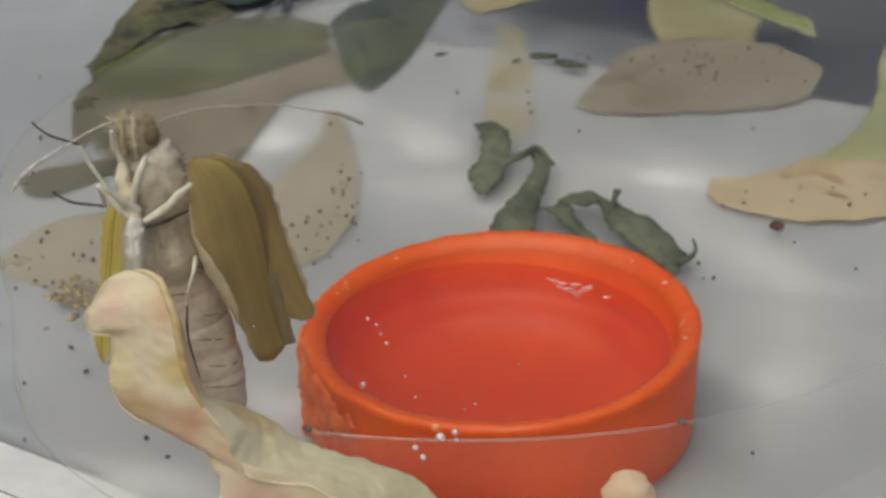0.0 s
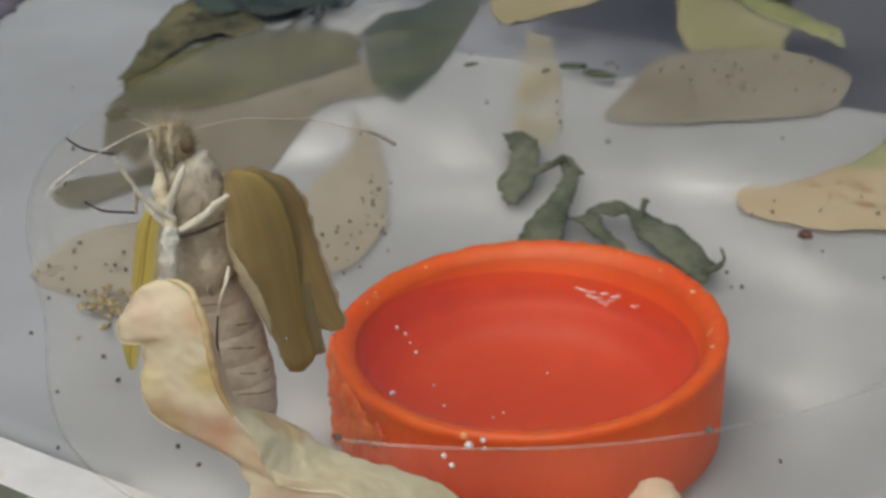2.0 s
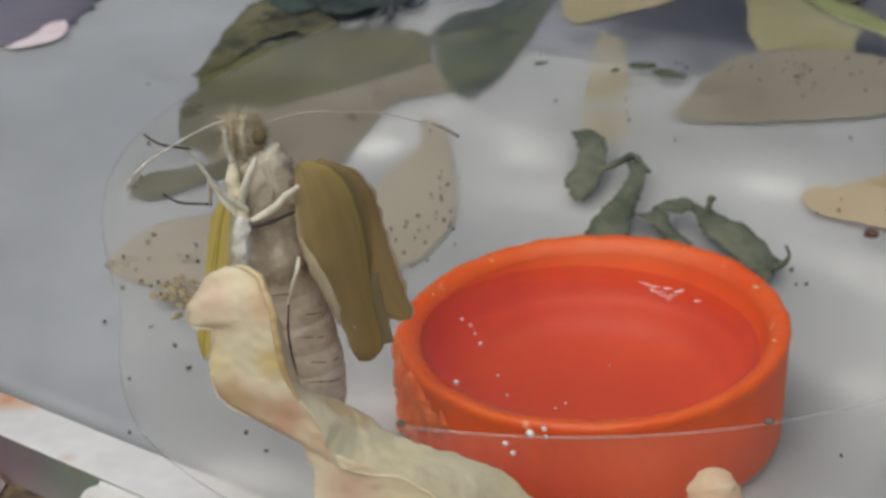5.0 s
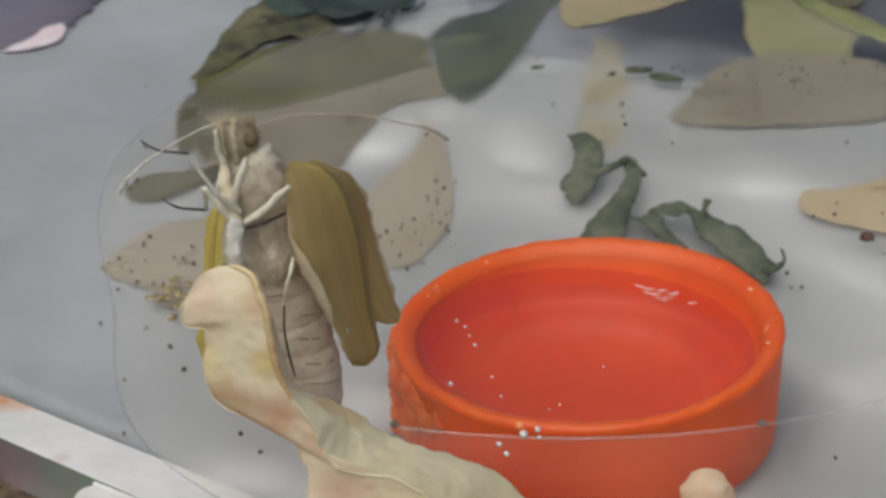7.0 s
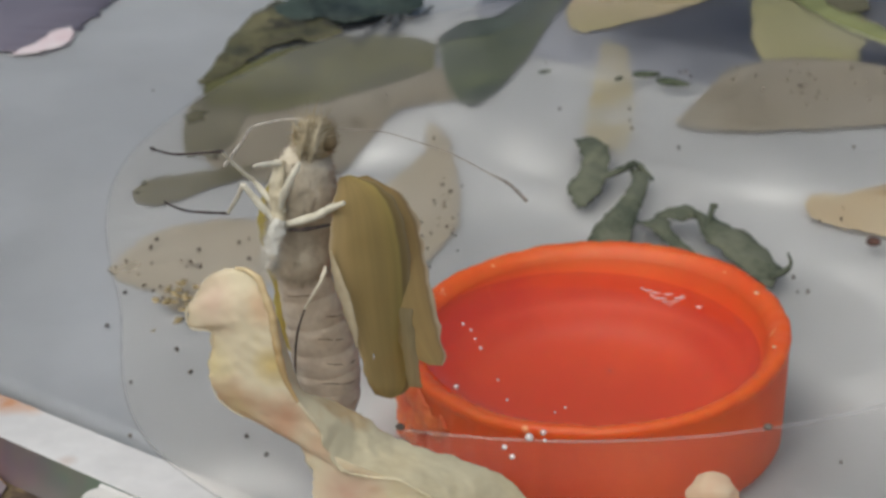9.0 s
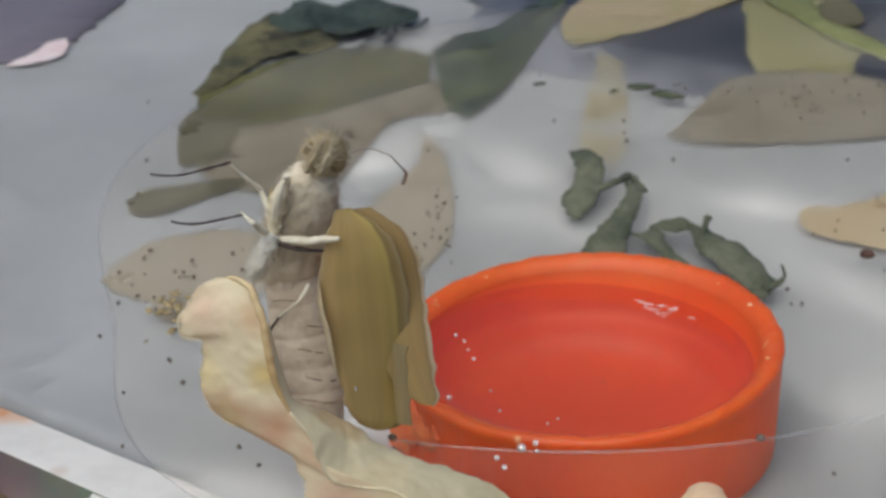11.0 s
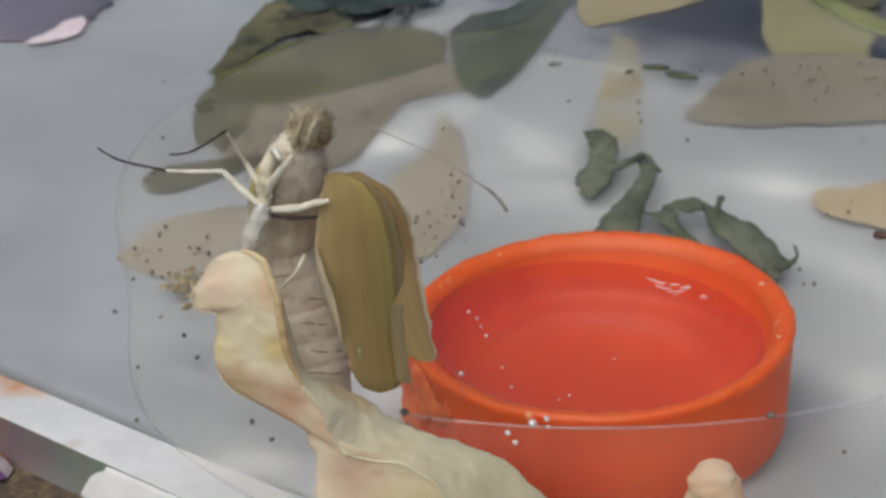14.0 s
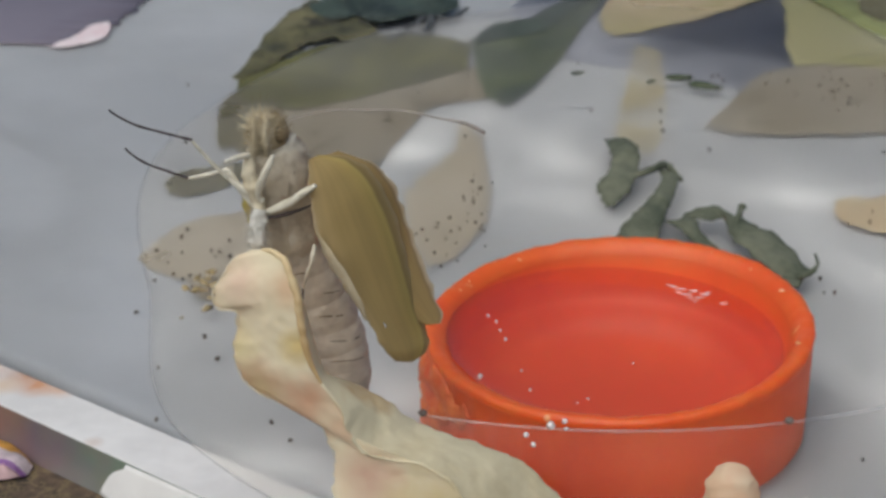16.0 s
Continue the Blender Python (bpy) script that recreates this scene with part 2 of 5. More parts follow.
GREY_LEAF = surface("grey_dry_leaf", (0.40, 0.36, 0.29), (0.22, 0.19, 0.14), 90, 0.8, spots=((0.10, 0.08, 0.05), 700, 0.39), bump=0.4, through_light=0.15, net=(330, 0.35, (0.32, 0.28, 0.22)), thin=0.22)
THIN_LEAF = surface("thin_cream_leaf", (0.62, 0.56, 0.38), (0.50, 0.43, 0.26), 120, 0.7, bump=0.2, through_light=0.2, thin=0.68)
TAN_LEAF = surface("tan_dry_leaf", (0.68, 0.57, 0.40), (0.50, 0.385, 0.24), 140, 0.7, spots=((0.38, 0.25, 0.12), 500, 0.42), bump=0.3, through_light=0.15, net=(280, 0.35, (0.70, 0.60, 0.42)), thin=0.1)
OLIVE_LEAF = surface("olive_leaf", (0.14, 0.135, 0.045), (0.075, 0.072, 0.025), 110, 0.6, spots=((0.075, 0.07, 0.035), 170, 0.38), bump=0.3, through_light=0.15, net=(260, 0.3, (0.17, 0.165, 0.075)))
DARK_LEAF = surface("dark_green_leaf", (0.16, 0.145, 0.075), (0.05, 0.05, 0.028), 140, 0.65, spots=((0.035, 0.032, 0.02), 230, 0.44), bump=0.8, through_light=0.1, net=(220, 0.3, (0.18, 0.17, 0.07)))
BLACKISH = surface("blackish_leaf", (0.05, 0.075, 0.06), (0.015, 0.025, 0.022), 150, 0.6, bump=0.6, net=(220, 0.3, (0.08, 0.10, 0.08)))
FADED_OLIVE = surface("faded_olive_leaf", (0.22, 0.20, 0.125), (0.11, 0.10, 0.06), 160, 0.75, bump=0.4, through_light=0.15, thin=0.38)
BROWN_GREEN = surface("brown_green_leaf", (0.18, 0.165, 0.10), (0.08, 0.075, 0.04), 200, 0.75, bump=0.5, net=(260, 0.3, (0.20, 0.18, 0.13)), thin=0.2)
TEAL_LEAF = surface("grey_green_leaf", (0.095, 0.115, 0.06), (0.04, 0.055, 0.03), 110, 0.65, spots=((0.03, 0.046, 0.03), 140, 0.44), bump=0.5, through_light=0.1, net=(260, 0.3, (0.15, 0.17, 0.13)))
DRY_GREEN = surface("dried_green_leaf", (0.175, 0.185, 0.13), (0.08, 0.095, 0.063), 260, 0.75, bump=0.5, through_light=0.15, net=(500, 0.4, (0.17, 0.18, 0.13)))
STALK_TAN = surface("tan_stalk", (0.46, 0.37, 0.24), (0.36, 0.31, 0.15), 60, 0.5, bump=0.2, through_light=0.15)
YELLOW_STALK = surface("yellow_stalk", (0.38, 0.35, 0.19), (0.30, 0.29, 0.13), 60, 0.5, bump=0.2, through_light=0.2)
PALE_GREEN = surface("pale_green_leaf", (0.44, 0.44, 0.24), (0.34, 0.35, 0.17), 60, 0.6, bump=0.2, through_light=0.2, net=(220, 0.25, (0.48, 0.48, 0.30)))
LIME_LEAF = surface("lime_leaf", (0.36, 0.38, 0.17), (0.24, 0.26, 0.11), 70, 0.5, spots=((0.30, 0.23, 0.12), 110, 0.40), bump=0.3, through_light=0.3)
PELLET = surface("dropping", (0.20, 0.17, 0.15), (0.085, 0.07, 0.06), 1500, 0.8, bump=0.6)
BROWN_PELLET = surface("brown_dropping", (0.16, 0.08, 0.06), (0.06, 0.03, 0.025), 1500, 0.8, bump=0.6)
FUR = surface("grey_fur", (0.76, 0.69, 0.57), (0.52, 0.45, 0.35), 300, 0.9, bump=0.4)
BELLY = surface("belly", (0.72, 0.64, 0.54), (0.56, 0.48, 0.40), 350, 0.85, bump=0.35)
EYE = surface("compound_eye", (0.21, 0.155, 0.085), (0.13, 0.095, 0.05), 900, 0.75, spots=((0.07, 0.055, 0.03), 900, 0.36), bump=0.3)
VEIN = surface("wing_vein", (0.42, 0.32, 0.12), (0.30, 0.22, 0.075), 500, 0.6, bump=0.1)
LEG_WHITE = surface("pale_leg", (0.82, 0.79, 0.68), (0.68, 0.64, 0.53), 900, 0.7, bump=0.4)
LEG_DARK = surface("dark_leg", (0.06, 0.04, 0.04), (0.02, 0.015, 0.015), 900, 0.6, bump=0.3)
ANTENNA = surface("antenna", (0.74, 0.72, 0.68), (0.40, 0.37, 0.33), 2500, 0.7, bump=0.4)


# ---- builders ----
def part(name, bm, material, parent=None, label="", smooth=True, at=None):
    """One mesh object from a bmesh in millimetres; at: its origin, also in millimetres, in the space of its parent."""
    if at is not None:
        bmesh.ops.translate(bm, verts=bm.verts, vec=-Vector(at))
    bmesh.ops.scale(bm, verts=bm.verts, vec=(MM, MM, MM))
    if len(bm.faces) < 60000:
        bmesh.ops.recalc_face_normals(bm, faces=bm.faces)
    me = bpy.data.meshes.new(name)
    for f in bm.faces:
        f.smooth = smooth
    bm.to_mesh(me)
    bm.free()
    me.materials.append(material)
    ob = new(name, me)
    if parent:
        ob.parent = parent
    if at is not None:
        ob.location = Vector(at) * MM
    if label:
        ob["label"] = label
    return ob


def curve_at(points, s):
    """A smooth curve through the points, s from 0 to 1."""
    p = [Vector(q) for q in points]
    k = min(int(s * (len(p) - 1)), len(p) - 2)
    u = s * (len(p) - 1) - k
    a, b, c, d = p[max(k - 1, 0)], p[k], p[k + 1], p[min(k + 2, len(p) - 1)]
    return 0.5 * (2 * b + (c - a) * u + (2 * a - 5 * b + 4 * c - d) * u * u + (3 * b - a - 3 * c + d) * u ** 3)


def tube(points, radii, steps=20, sides=8, bm=None, rough=0.0, seed=0.0):
    """A tapering round rod along a curve, closed at both ends."""
    bm = bm or bmesh.new()
    rings = []
    for i in range(steps + 1):
        s = i / steps
        c = curve_at(points, s)
        way = (curve_at(points, min(s + 0.02, 1)) - curve_at(points, max(s - 0.02, 0))).normalized()
        u = way.orthogonal().normalized() if abs(way.y) > 0.95 else way.cross(Vector((0, 1, 0))).normalized()
        v = way.cross(u)
        f = s * (len(radii) - 1)
        k = min(int(f), len(radii) - 2)
        r = radii[k] + (radii[k + 1] - radii[k]) * (f - k)
        ring = []
        for j in range(sides):
            a = 2 * math.pi * j / sides
            d = math.cos(a) * u + math.sin(a) * v
            q = c + r * d
            if rough:
                q += d * r * rough * noise.noise(q * 1.7 + Vector((seed, 0, 0)))
            ring.append(bm.verts.new(q))
        rings.append(ring)
    for a, b in zip(rings, rings[1:]):
        for j in range(sides):
            bm.faces.new((a[j], a[(j + 1) % sides], b[(j + 1) % sides], b[j]))
    bm.faces.new(rings[0])
    bm.faces.new(rings[-1])
    return bm


def sheet(left, right, bulge=0.0, thick=0.25, steps=36, across=10, ruffle=0.0, fray=0.0, seed=0.0, facing=(0, -1, 0.4), size=0.5, nibble=1.3):
    """A thin solid blade spanned between two curves, bowed towards facing, with ruffled and frayed edges."""
    bm = bmesh.new()
    out = Vector(facing).normalized()
    top, low = [], []
    for i in range(steps + 1):
        s = i / steps
        a, b = curve_at(left, s), curve_at(right, s)
        row, under = [], []
        for j in range(across + 1):
            v = j / across
            p = a.lerp(b, v) + out * bulge * 4 * v * (1 - v) * min(1, 4 * s, 4 * (1 - s) + 0.3)
            p += out * ruffle * (noise.noise(p * size + Vector((seed, seed, 0))) + 0.3 * noise.noise(p * size * 4.3))
            if fray:
                edge = abs(2 * v - 1) ** 6
                p += (b - a).normalized() * fray * edge * (noise.noise(p * nibble + Vector((0, seed, seed))) + 0.3 * noise.noise(p * nibble * 3.1))
            row.append(bm.verts.new(p))
            under.append(bm.verts.new(p - out * thick))
        top.append(row)
        low.append(under)
    for i in range(steps):
        for j in range(across):
            bm.faces.new((top[i][j], top[i][j + 1], top[i + 1][j + 1], top[i + 1][j]))
            bm.faces.new((low[i][j], low[i + 1][j], low[i + 1][j + 1], low[i][j + 1]))
        for j in (0, across):
            bm.faces.new((top[i][j], top[i + 1][j], low[i + 1][j], low[i][j]))
    for i in (0, steps):
        for j in range(across):
            bm.faces.new((top[i][j], top[i][j + 1], low[i][j + 1], low[i][j]))
    return bm


def flat_leaf(name, label, base, tip, width, material, side=0.0, z=0.15, lift=0.05, cup=0.08, blunt=0.6, seed=0.0, group="", fray=0.8):
    """A leaf lying on the ground from base to tip."""
    b, t = Vector((*base, z)), Vector((*tip, z + lift))
    way = (t - b)
    nrm = Vector((-way.y, way.x, 0)).normalized()
    left, right = [], []
    for i in range(9):
        s = i / 8
        c = b.lerp(t, s) + nrm * side * 4 * s * (1 - s)
        w = width / 2 * (max(math.sin(math.pi * min(max(s, 0.015), 0.985)), 0.0) ** blunt) * (1 + 0.28 * noise.noise(Vector((s * 6, seed, 0))))
        left.append(c + nrm * w)
        right.append(c - nrm * w * (1 + 0.3 * noise.noise(Vector((s * 6, seed, 7)))))
    ob = part(name, sheet(left, right, bulge=cup, thick=0.06, steps=60, across=14, ruffle=0.1, fray=fray, seed=seed, facing=(0, 0, 1), size=0.22, nibble=0.3), material)
    tagged(ob, label, "leaf", group)
    return ob


def cut_leaf(name, label, upper, lower, material, z, seed, group, swell=0.12, crease=0.14):
    """A leaf lying flat, spanned between its two long edges; swell and crease: how far it bulges and crumples, in millimetres."""
    far = [(x, y, z + 0.15 * noise.noise(Vector((x * 0.2, y * 0.2, seed)))) for x, y in upper]
    near = [(x, y, z) for x, y in lower]
    ob = part(name, sheet(far, near, bulge=swell, thick=0.06, steps=70, across=20, ruffle=crease, fray=0.6, seed=seed, facing=(0, 0, 1), size=0.25, nibble=0.7), material)
    return tagged(ob, label, "leaf", group)


def lathe(profile, sides=96, arc=(0, 360)):
    """A ring of quads turned from (radius, height) pairs."""
    bm = bmesh.new()
    full = arc[1] - arc[0] >= 360
    rings = []
    for k in range(sides if full else sides + 1):
        a = radians(arc[0] + (arc[1] - arc[0]) * k / sides)
        rings.append([bm.verts.new((r * math.cos(a), r * math.sin(a), z)) for r, z in profile])
    for k in range(sides):
        a, b = rings[k], rings[(k + 1) % len(rings)]
        for j in range(len(profile) - 1):
            bm.faces.new((a[j], b[j], b[j + 1], a[j + 1]))
    bmesh.ops.remove_doubles(bm, verts=bm.verts, dist=1e-5)
    return bm


def lump(radius, seed, stretch=(1, 1, 1), uneven=0.3, fine=2):
    bm = bmesh.new()
    bmesh.ops.create_icosphere(bm, subdivisions=fine, radius=radius)
    for v in bm.verts:
        v.co += v.co * uneven * noise.noise(v.co / radius * 1.2 + Vector((seed, seed * 2, 0)))
        v.co = Vector(a * b for a, b in zip(v.co, stretch))
    return bm


# ---- the setting ----
ALONG, INTO = Vector((0.855, -0.519, 0)), Vector((0.519, 0.855, 0))
CORNER = Vector((-48.5, 2.7, 0))


def plane_grid(u0, u1, v0, v1, z, nu, nv, wave, seed, thick=0.4):
    bm = bmesh.new()
    vs = [[None] * (nv + 1) for _ in range(nu + 1)]
    for i in range(nu + 1):
        for j in range(nv + 1):
            p = CORNER + ALONG * (u0 + (u1 - u0) * i / nu) + INTO * (v0 + (v1 - v0) * j / nv)
            p.z = z + wave * noise.noise(p * 0.03 + Vector((seed, 0, 0)))
            vs[i][j] = bm.verts.new(p)
    for i in range(nu):
        for j in range(nv):
            bm.faces.new((vs[i][j], vs[i + 1][j], vs[i + 1][j + 1], vs[i][j + 1]))
    if thick:
        bmesh.ops.solidify(bm, geom=bm.faces[:], thickness=thick)
    return bm


tagged(part("ground", plane_grid(-3000, 3000, -3000, 3000, -2.8, 20, 20, 0, 0, 0), BROWN_CLOTH), "dark brown patterned cloth under the white tray", "ground", kind="structure")
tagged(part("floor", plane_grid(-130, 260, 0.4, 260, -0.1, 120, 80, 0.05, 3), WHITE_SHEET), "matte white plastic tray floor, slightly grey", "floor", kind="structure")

rim = bmesh.new()
ribs = 300
prev = None
for k in range(ribs + 1):
    u = -130 + 390 * k / ribs
    h = 0.16 + (0.05 if k % 2 else 0.0) + 0.04 * noise.noise(Vector((u * 0.1, 0, 0)))
    base, w = CORNER + ALONG * u, 0.65 + 0.017 * min(max(u, -15), 60)
    ring = [rim.verts.new(base + INTO * v + Vector((0, 0, z))) for v, z in ((w + 0.15, -0.2), (w + 0.12, h * 0.6), (w, h), (-3.5, h), (-3.62, h * 0.8), (-3.66, -0.2))]
    if prev:
        for a in range(5):
            rim.faces.new((prev[a], prev[a + 1], ring[a + 1], ring[a]))
    prev = ring


def stained(name, base, spots):
    """A copy of a surface with stains: centre in millimetres, radius and tone of each."""
    m = base.copy()
    m.name = name
    n, l = m.node_tree.nodes, m.node_tree.links
    p = n["Principled BSDF"]
    first = p.inputs["Base Color"].links[0].from_socket
    users = [k.to_socket for k in first.links]
    tone = first
    at, tex = n.new("ShaderNodeTexCoord"), n.new("ShaderNodeTexNoise")
    tex.inputs["Scale"].default_value, tex.inputs["Detail"].default_value = 500, 4
    l.new(at.outputs["Object"], tex.inputs["Vector"])
    for centre, radius, rust in spots:
        far, rng, mul, mix = (n.new("ShaderNode" + k) for k in ("VectorMath", "MapRange", "Math", "Mix"))
        far.operation = "DISTANCE"
        far.inputs[1].default_value = centre * MM
        l.new(at.outputs["Object"], far.inputs[0])
        rng.inputs[1].default_value, rng.inputs[2].default_value = 0, radius * MM
        rng.inputs[3].default_value, rng.inputs[4].default_value = 2.0, 0
        l.new(far.outputs["Value"], rng.inputs[0])
        mul.operation, mul.use_clamp = "MULTIPLY", True
        l.new(rng.outputs[0], mul.inputs[0])
        l.new(tex.outputs["Fac"], mul.inputs[1])
        mix.data_type = "RGBA"
        mix.inputs[7].default_value = (*rust, 1)
        l.new(mul.outputs[0], mix.inputs[0])
        l.new(tone, mix.inputs[6])
        tone = mix.outputs[2]
    for k in users:
        l.new(tone, k)
    return m


RUSTY_RIM = stained("rusty_rim", WHITE_RIM, [(CORNER + ALONG * u + INTO * v, r, c) for u, v, r, c in ((2.0, 0.9, 2.6, (0.46, 0.22, 0.11)), (4.0, 0.5, 2.6, (0.58, 0.30, 0.17)), (6.0, 0.9, 1.8, (0.66, 0.38, 0.23)), (2.2, -1.5, 1.8, (0.66, 0.52, 0.40)), (-2.0, -0.5, 3.0, (0.62, 0.42, 0.30)), (14.0, -3.2, 1.0, (0.6, 0.5, 0.45)))])
tagged(part("tray_rim", rim, RUSTY_RIM, smooth=False), "ribbed white rim strip with rusty stains", "rim", kind="structure")
def banded_print(name, stops):
    """A print whose tones change along the tray's edge: pairs of millimetres along it and a colour."""
    m = surface(name, (0.5, 0.5, 0.5), (0.4, 0.4, 0.4), 120, 0.5, bump=0.15)
    n, l = m.node_tree.nodes, m.node_tree.links
    at, dot, rng, ramp, tex, mul = (n.new("ShaderNode" + k) for k in ("TexCoord", "VectorMath", "MapRange", "ValToRGB", "TexNoise", "Mix"))
    dot.operation = "DOT_PRODUCT"
    dot.inputs[1].default_value = ALONG
    l.new(at.outputs["Object"], dot.inputs[0])
    zero = CORNER.dot(ALONG)
    lo, hi = stops[0][0], stops[-1][0]
    rng.inputs[1].default_value, rng.inputs[2].default_value = (zero + lo) * MM, (zero + hi) * MM
    l.new(dot.outputs["Value"], rng.inputs[0])
    l.new(rng.outputs[0], ramp.inputs[0])
    el = ramp.color_ramp.elements
    while len(el) < len(stops):
        el.new(0.5)
    for e, (u, c) in zip(el, stops):
        e.position, e.color = (u - lo) / (hi - lo), (*c, 1)
    l.new(at.outputs["Object"], tex.inputs["Vector"])
    tex.inputs["Scale"].default_value = 260
    mul.data_type, mul.blend_type = "RGBA", "MULTIPLY"
    mul.inputs[0].default_value = 0.5
    l.new(ramp.outputs[0], mul.inputs[6])
    l.new(tex.outputs["Color"], mul.inputs[7])
    l.new(mul.outputs[2], n["Principled BSDF"].inputs["Base Color"])
    return m


SIDE_PRINT = banded_print("side_print", [(-8, (0.36, 0.19, 0.16)), (3, (0.27, 0.145, 0.13)), (8, (0.19, 0.135, 0.14)), (13, (0.20, 0.18, 0.18)), (18, (0.19, 0.23, 0.20)), (30, (0.3, 0.34, 0.31))])
side = bmesh.new()
prev = None
for k in range(61):
    base = CORNER + ALONG * (-130 + 390 * k / 60)
    ring = [side.verts.new(base + INTO * v + Vector((0, 0, z))) for v, z in ((-3.63, 0.12), (-3.75, -0.4), (-4.0, -1.4), (-4.3, -2.2), (-4.8, -2.9))]
    if prev:
        for a in range(4):
            side.faces.new((prev[a], prev[a + 1], ring[a + 1], ring[a]))
    prev = ring
tray_side = tagged(part("tray_side", side, SIDE_PRINT), "mauve and brown printed outer side of the tray", "tray side", kind="structure")
label_up = [CORNER + ALONG * u + INTO * v + Vector((0, 0, z)) for u, v, z in ((16.4, -4.3, -1.7), (17.0, -4.05, -0.9), (18.6, -3.8, -0.2), (22, -3.72, 0.06), (60, -3.72, 0.06), (250, -3.72, 0.06))]
label_low = [CORNER + ALONG * u + INTO * v + Vector((0, 0, z)) for u, v, z in ((16.4, -4.35, -1.9), (16.2, -4.6, -2.3), (16.8, -4.9, -2.8), (22, -5.0, -2.9), (60, -5.0, -2.9), (250, -5.0, -2.9))]
part("white_label", sheet(label_up, label_low, thick=0.05, steps=60, across=8, facing=(-0.5, -0.85, 0.3), fray=0.0), WHITE_RIM, tray_side, "white printed panel")


wrapper = tagged(new("wrapper"), "crumpled printed sweet wrapper on brown cloth", "wrapper")
def wrapper_row(v):
    """One line along the wrapper from its far end to its rounded near end."""
    back = Vector((-57, 1.5, -2.5)).lerp(Vector((-56, -7.0, -2.5)), v)
    end = Vector((-44.5, -5.1, -2.5)).lerp(Vector((-45.3, -9.2, -2.5)), v) + Vector((1.9, -0.4, 0)) * math.sin(math.pi * v)
    rise = Vector((0, 0, 0.9 * math.sin(math.pi * min(1, 0.15 + 0.8 * v))))
    return [back, back.lerp(end, 0.5) + rise, back.lerp(end, 0.88) + rise * 0.9, end]


for name, v0, v1, tone in (("yellow_band", 0.0, 0.34, (0.70, 0.36, 0.07)), ("white_panel", 0.34, 0.62, (0.60, 0.50, 0.54)), ("purple_band", 0.62, 0.72, (0.24, 0.10, 0.30)), ("pink_panel", 0.72, 1.0, (0.56, 0.36, 0.38))):
    part(name, sheet(wrapper_row(v0), wrapper_row(v1), thick=0.08, steps=30, across=8, ruffle=0.25, facing=(0, 0, 1), size=0.6), surface(name, tone, [k * 0.6 for k in tone], 700, 0.35, bump=0.2), wrapper)

NAVY = fading_print("navy_print", (0.28, 0.29, 0.34), (0.016, 0.02, 0.04), 81, 104, 1.2)
PURPLE = fading_print("purple_print", (0.23, 0.20, 0.245), (0.165, 0.145, 0.185), 80, 100)
navy = sheet([(-10, 84, 0.12), (-14, 98, 0.12), (-18, 150, 0.12)], [(66, 54, 0.12), (70, 95, 0.12), (74, 150, 0.12)], thick=0.06, facing=(0, 0, 1), ruffle=0.02, fray=2.0)
tagged(part("printed_paper", navy, NAVY), "navy blue printed paper fading to white", "paper")
purple = sheet([(-130, 80, 0.28), (-132, 110, 0.28), (-134, 160, 0.28)], [(-66, 82, 0.28), (-61, 104, 0.28), (-50, 160, 0.28)], thick=0.12, facing=(0, 0, 1), ruffle=0.08, fray=2.5, seed=4)
torn_paper = part("printed_paper", purple, PURPLE)
fringe = sheet([(-68.6, 80.2, 0.39), (-66.6, 80.8, 0.41), (-64.5, 81.7, 0.41), (-63.0, 83.8, 0.39), (-62.8, 88.3, 0.37)], [(-68.2, 80.9, 0.43), (-67.0, 84.0, 0.47), (-66.3, 87.3, 0.47), (-65.3, 89.6, 0.45), (-63.6, 90.3, 0.41)], thick=0.02, facing=(0, 0, 1), ruffle=0.03, fray=1.2, seed=6, size=0.3, nibble=0.25)
part("torn_fringe", fringe, surface("pink_fringe", (0.84, 0.81, 0.83), (0.74, 0.58, 0.61), 110, 0.6, bump=0.2), torn_paper, "pinkish white torn fringe")
tagged(torn_paper, "torn dark mauve printed paper with pinkish edge", "paper")

# clear round film over the dry leaves, and the clear curved wall before the cap
FILM_X, FILM_Y = 26.4, 43.6
FILM_R = [(0, 73.6), (100, 70.5), (125, 68.9), (150, 71.8), (173, 73.8), (200, 71.3), (221, 76.2), (236, 75.5), (262, 73.6), (360, 73.6)]


def film_lift(a):
    """How far the film's edge is raised by the thick leaves under it, by the angle round its middle."""
    return 1.1 * math.exp(-((math.degrees(a) - 138) / 26) ** 4)


def film_radius(a):
    """The uneven round outline of the film, by the angle round its middle."""
    d = math.degrees(a) % 360
    for (d0, r0), (d1, r1) in zip(FILM_R, FILM_R[1:]):
        if d <= d1:
            k = (d - d0) / (d1 - d0)
            return r0 + (r1 - r0) * k * k * (3 - 2 * k)


film = bmesh.new()
rows = []
for i in range(25):
    out = 1 - (1 - i / 24) ** 1.6
    ring = []
    for k in range(140):
        a = 2 * math.pi * k / 140
        r = out * film_radius(a)
        q = Vector((FILM_X + r * math.cos(a), FILM_Y + r * math.sin(a), 0))
        q.z = 1.25 - (0.95 - film_lift(a)) * out ** 5 + 0.12 * noise.noise(q * 0.05) * (1 if i < 24 else 0)
        ring.append(film.verts.new(q))
    rows.append(ring)
for a, b in zip(rows[1:], rows[2:]):
    for k in range(140):
        film.faces.new((a[k], a[(k + 1) % 140], b[(k + 1) % 140], b[k]))
film.faces.new(rows[1])
for v in rows[0]:
    film.verts.remove(v)
film_ob = tagged(part("plastic_film", film, FILM), "clear milky plastic film spread over dry leaves", "plastic film")
film_ob.visible_shadow = False
edge = []
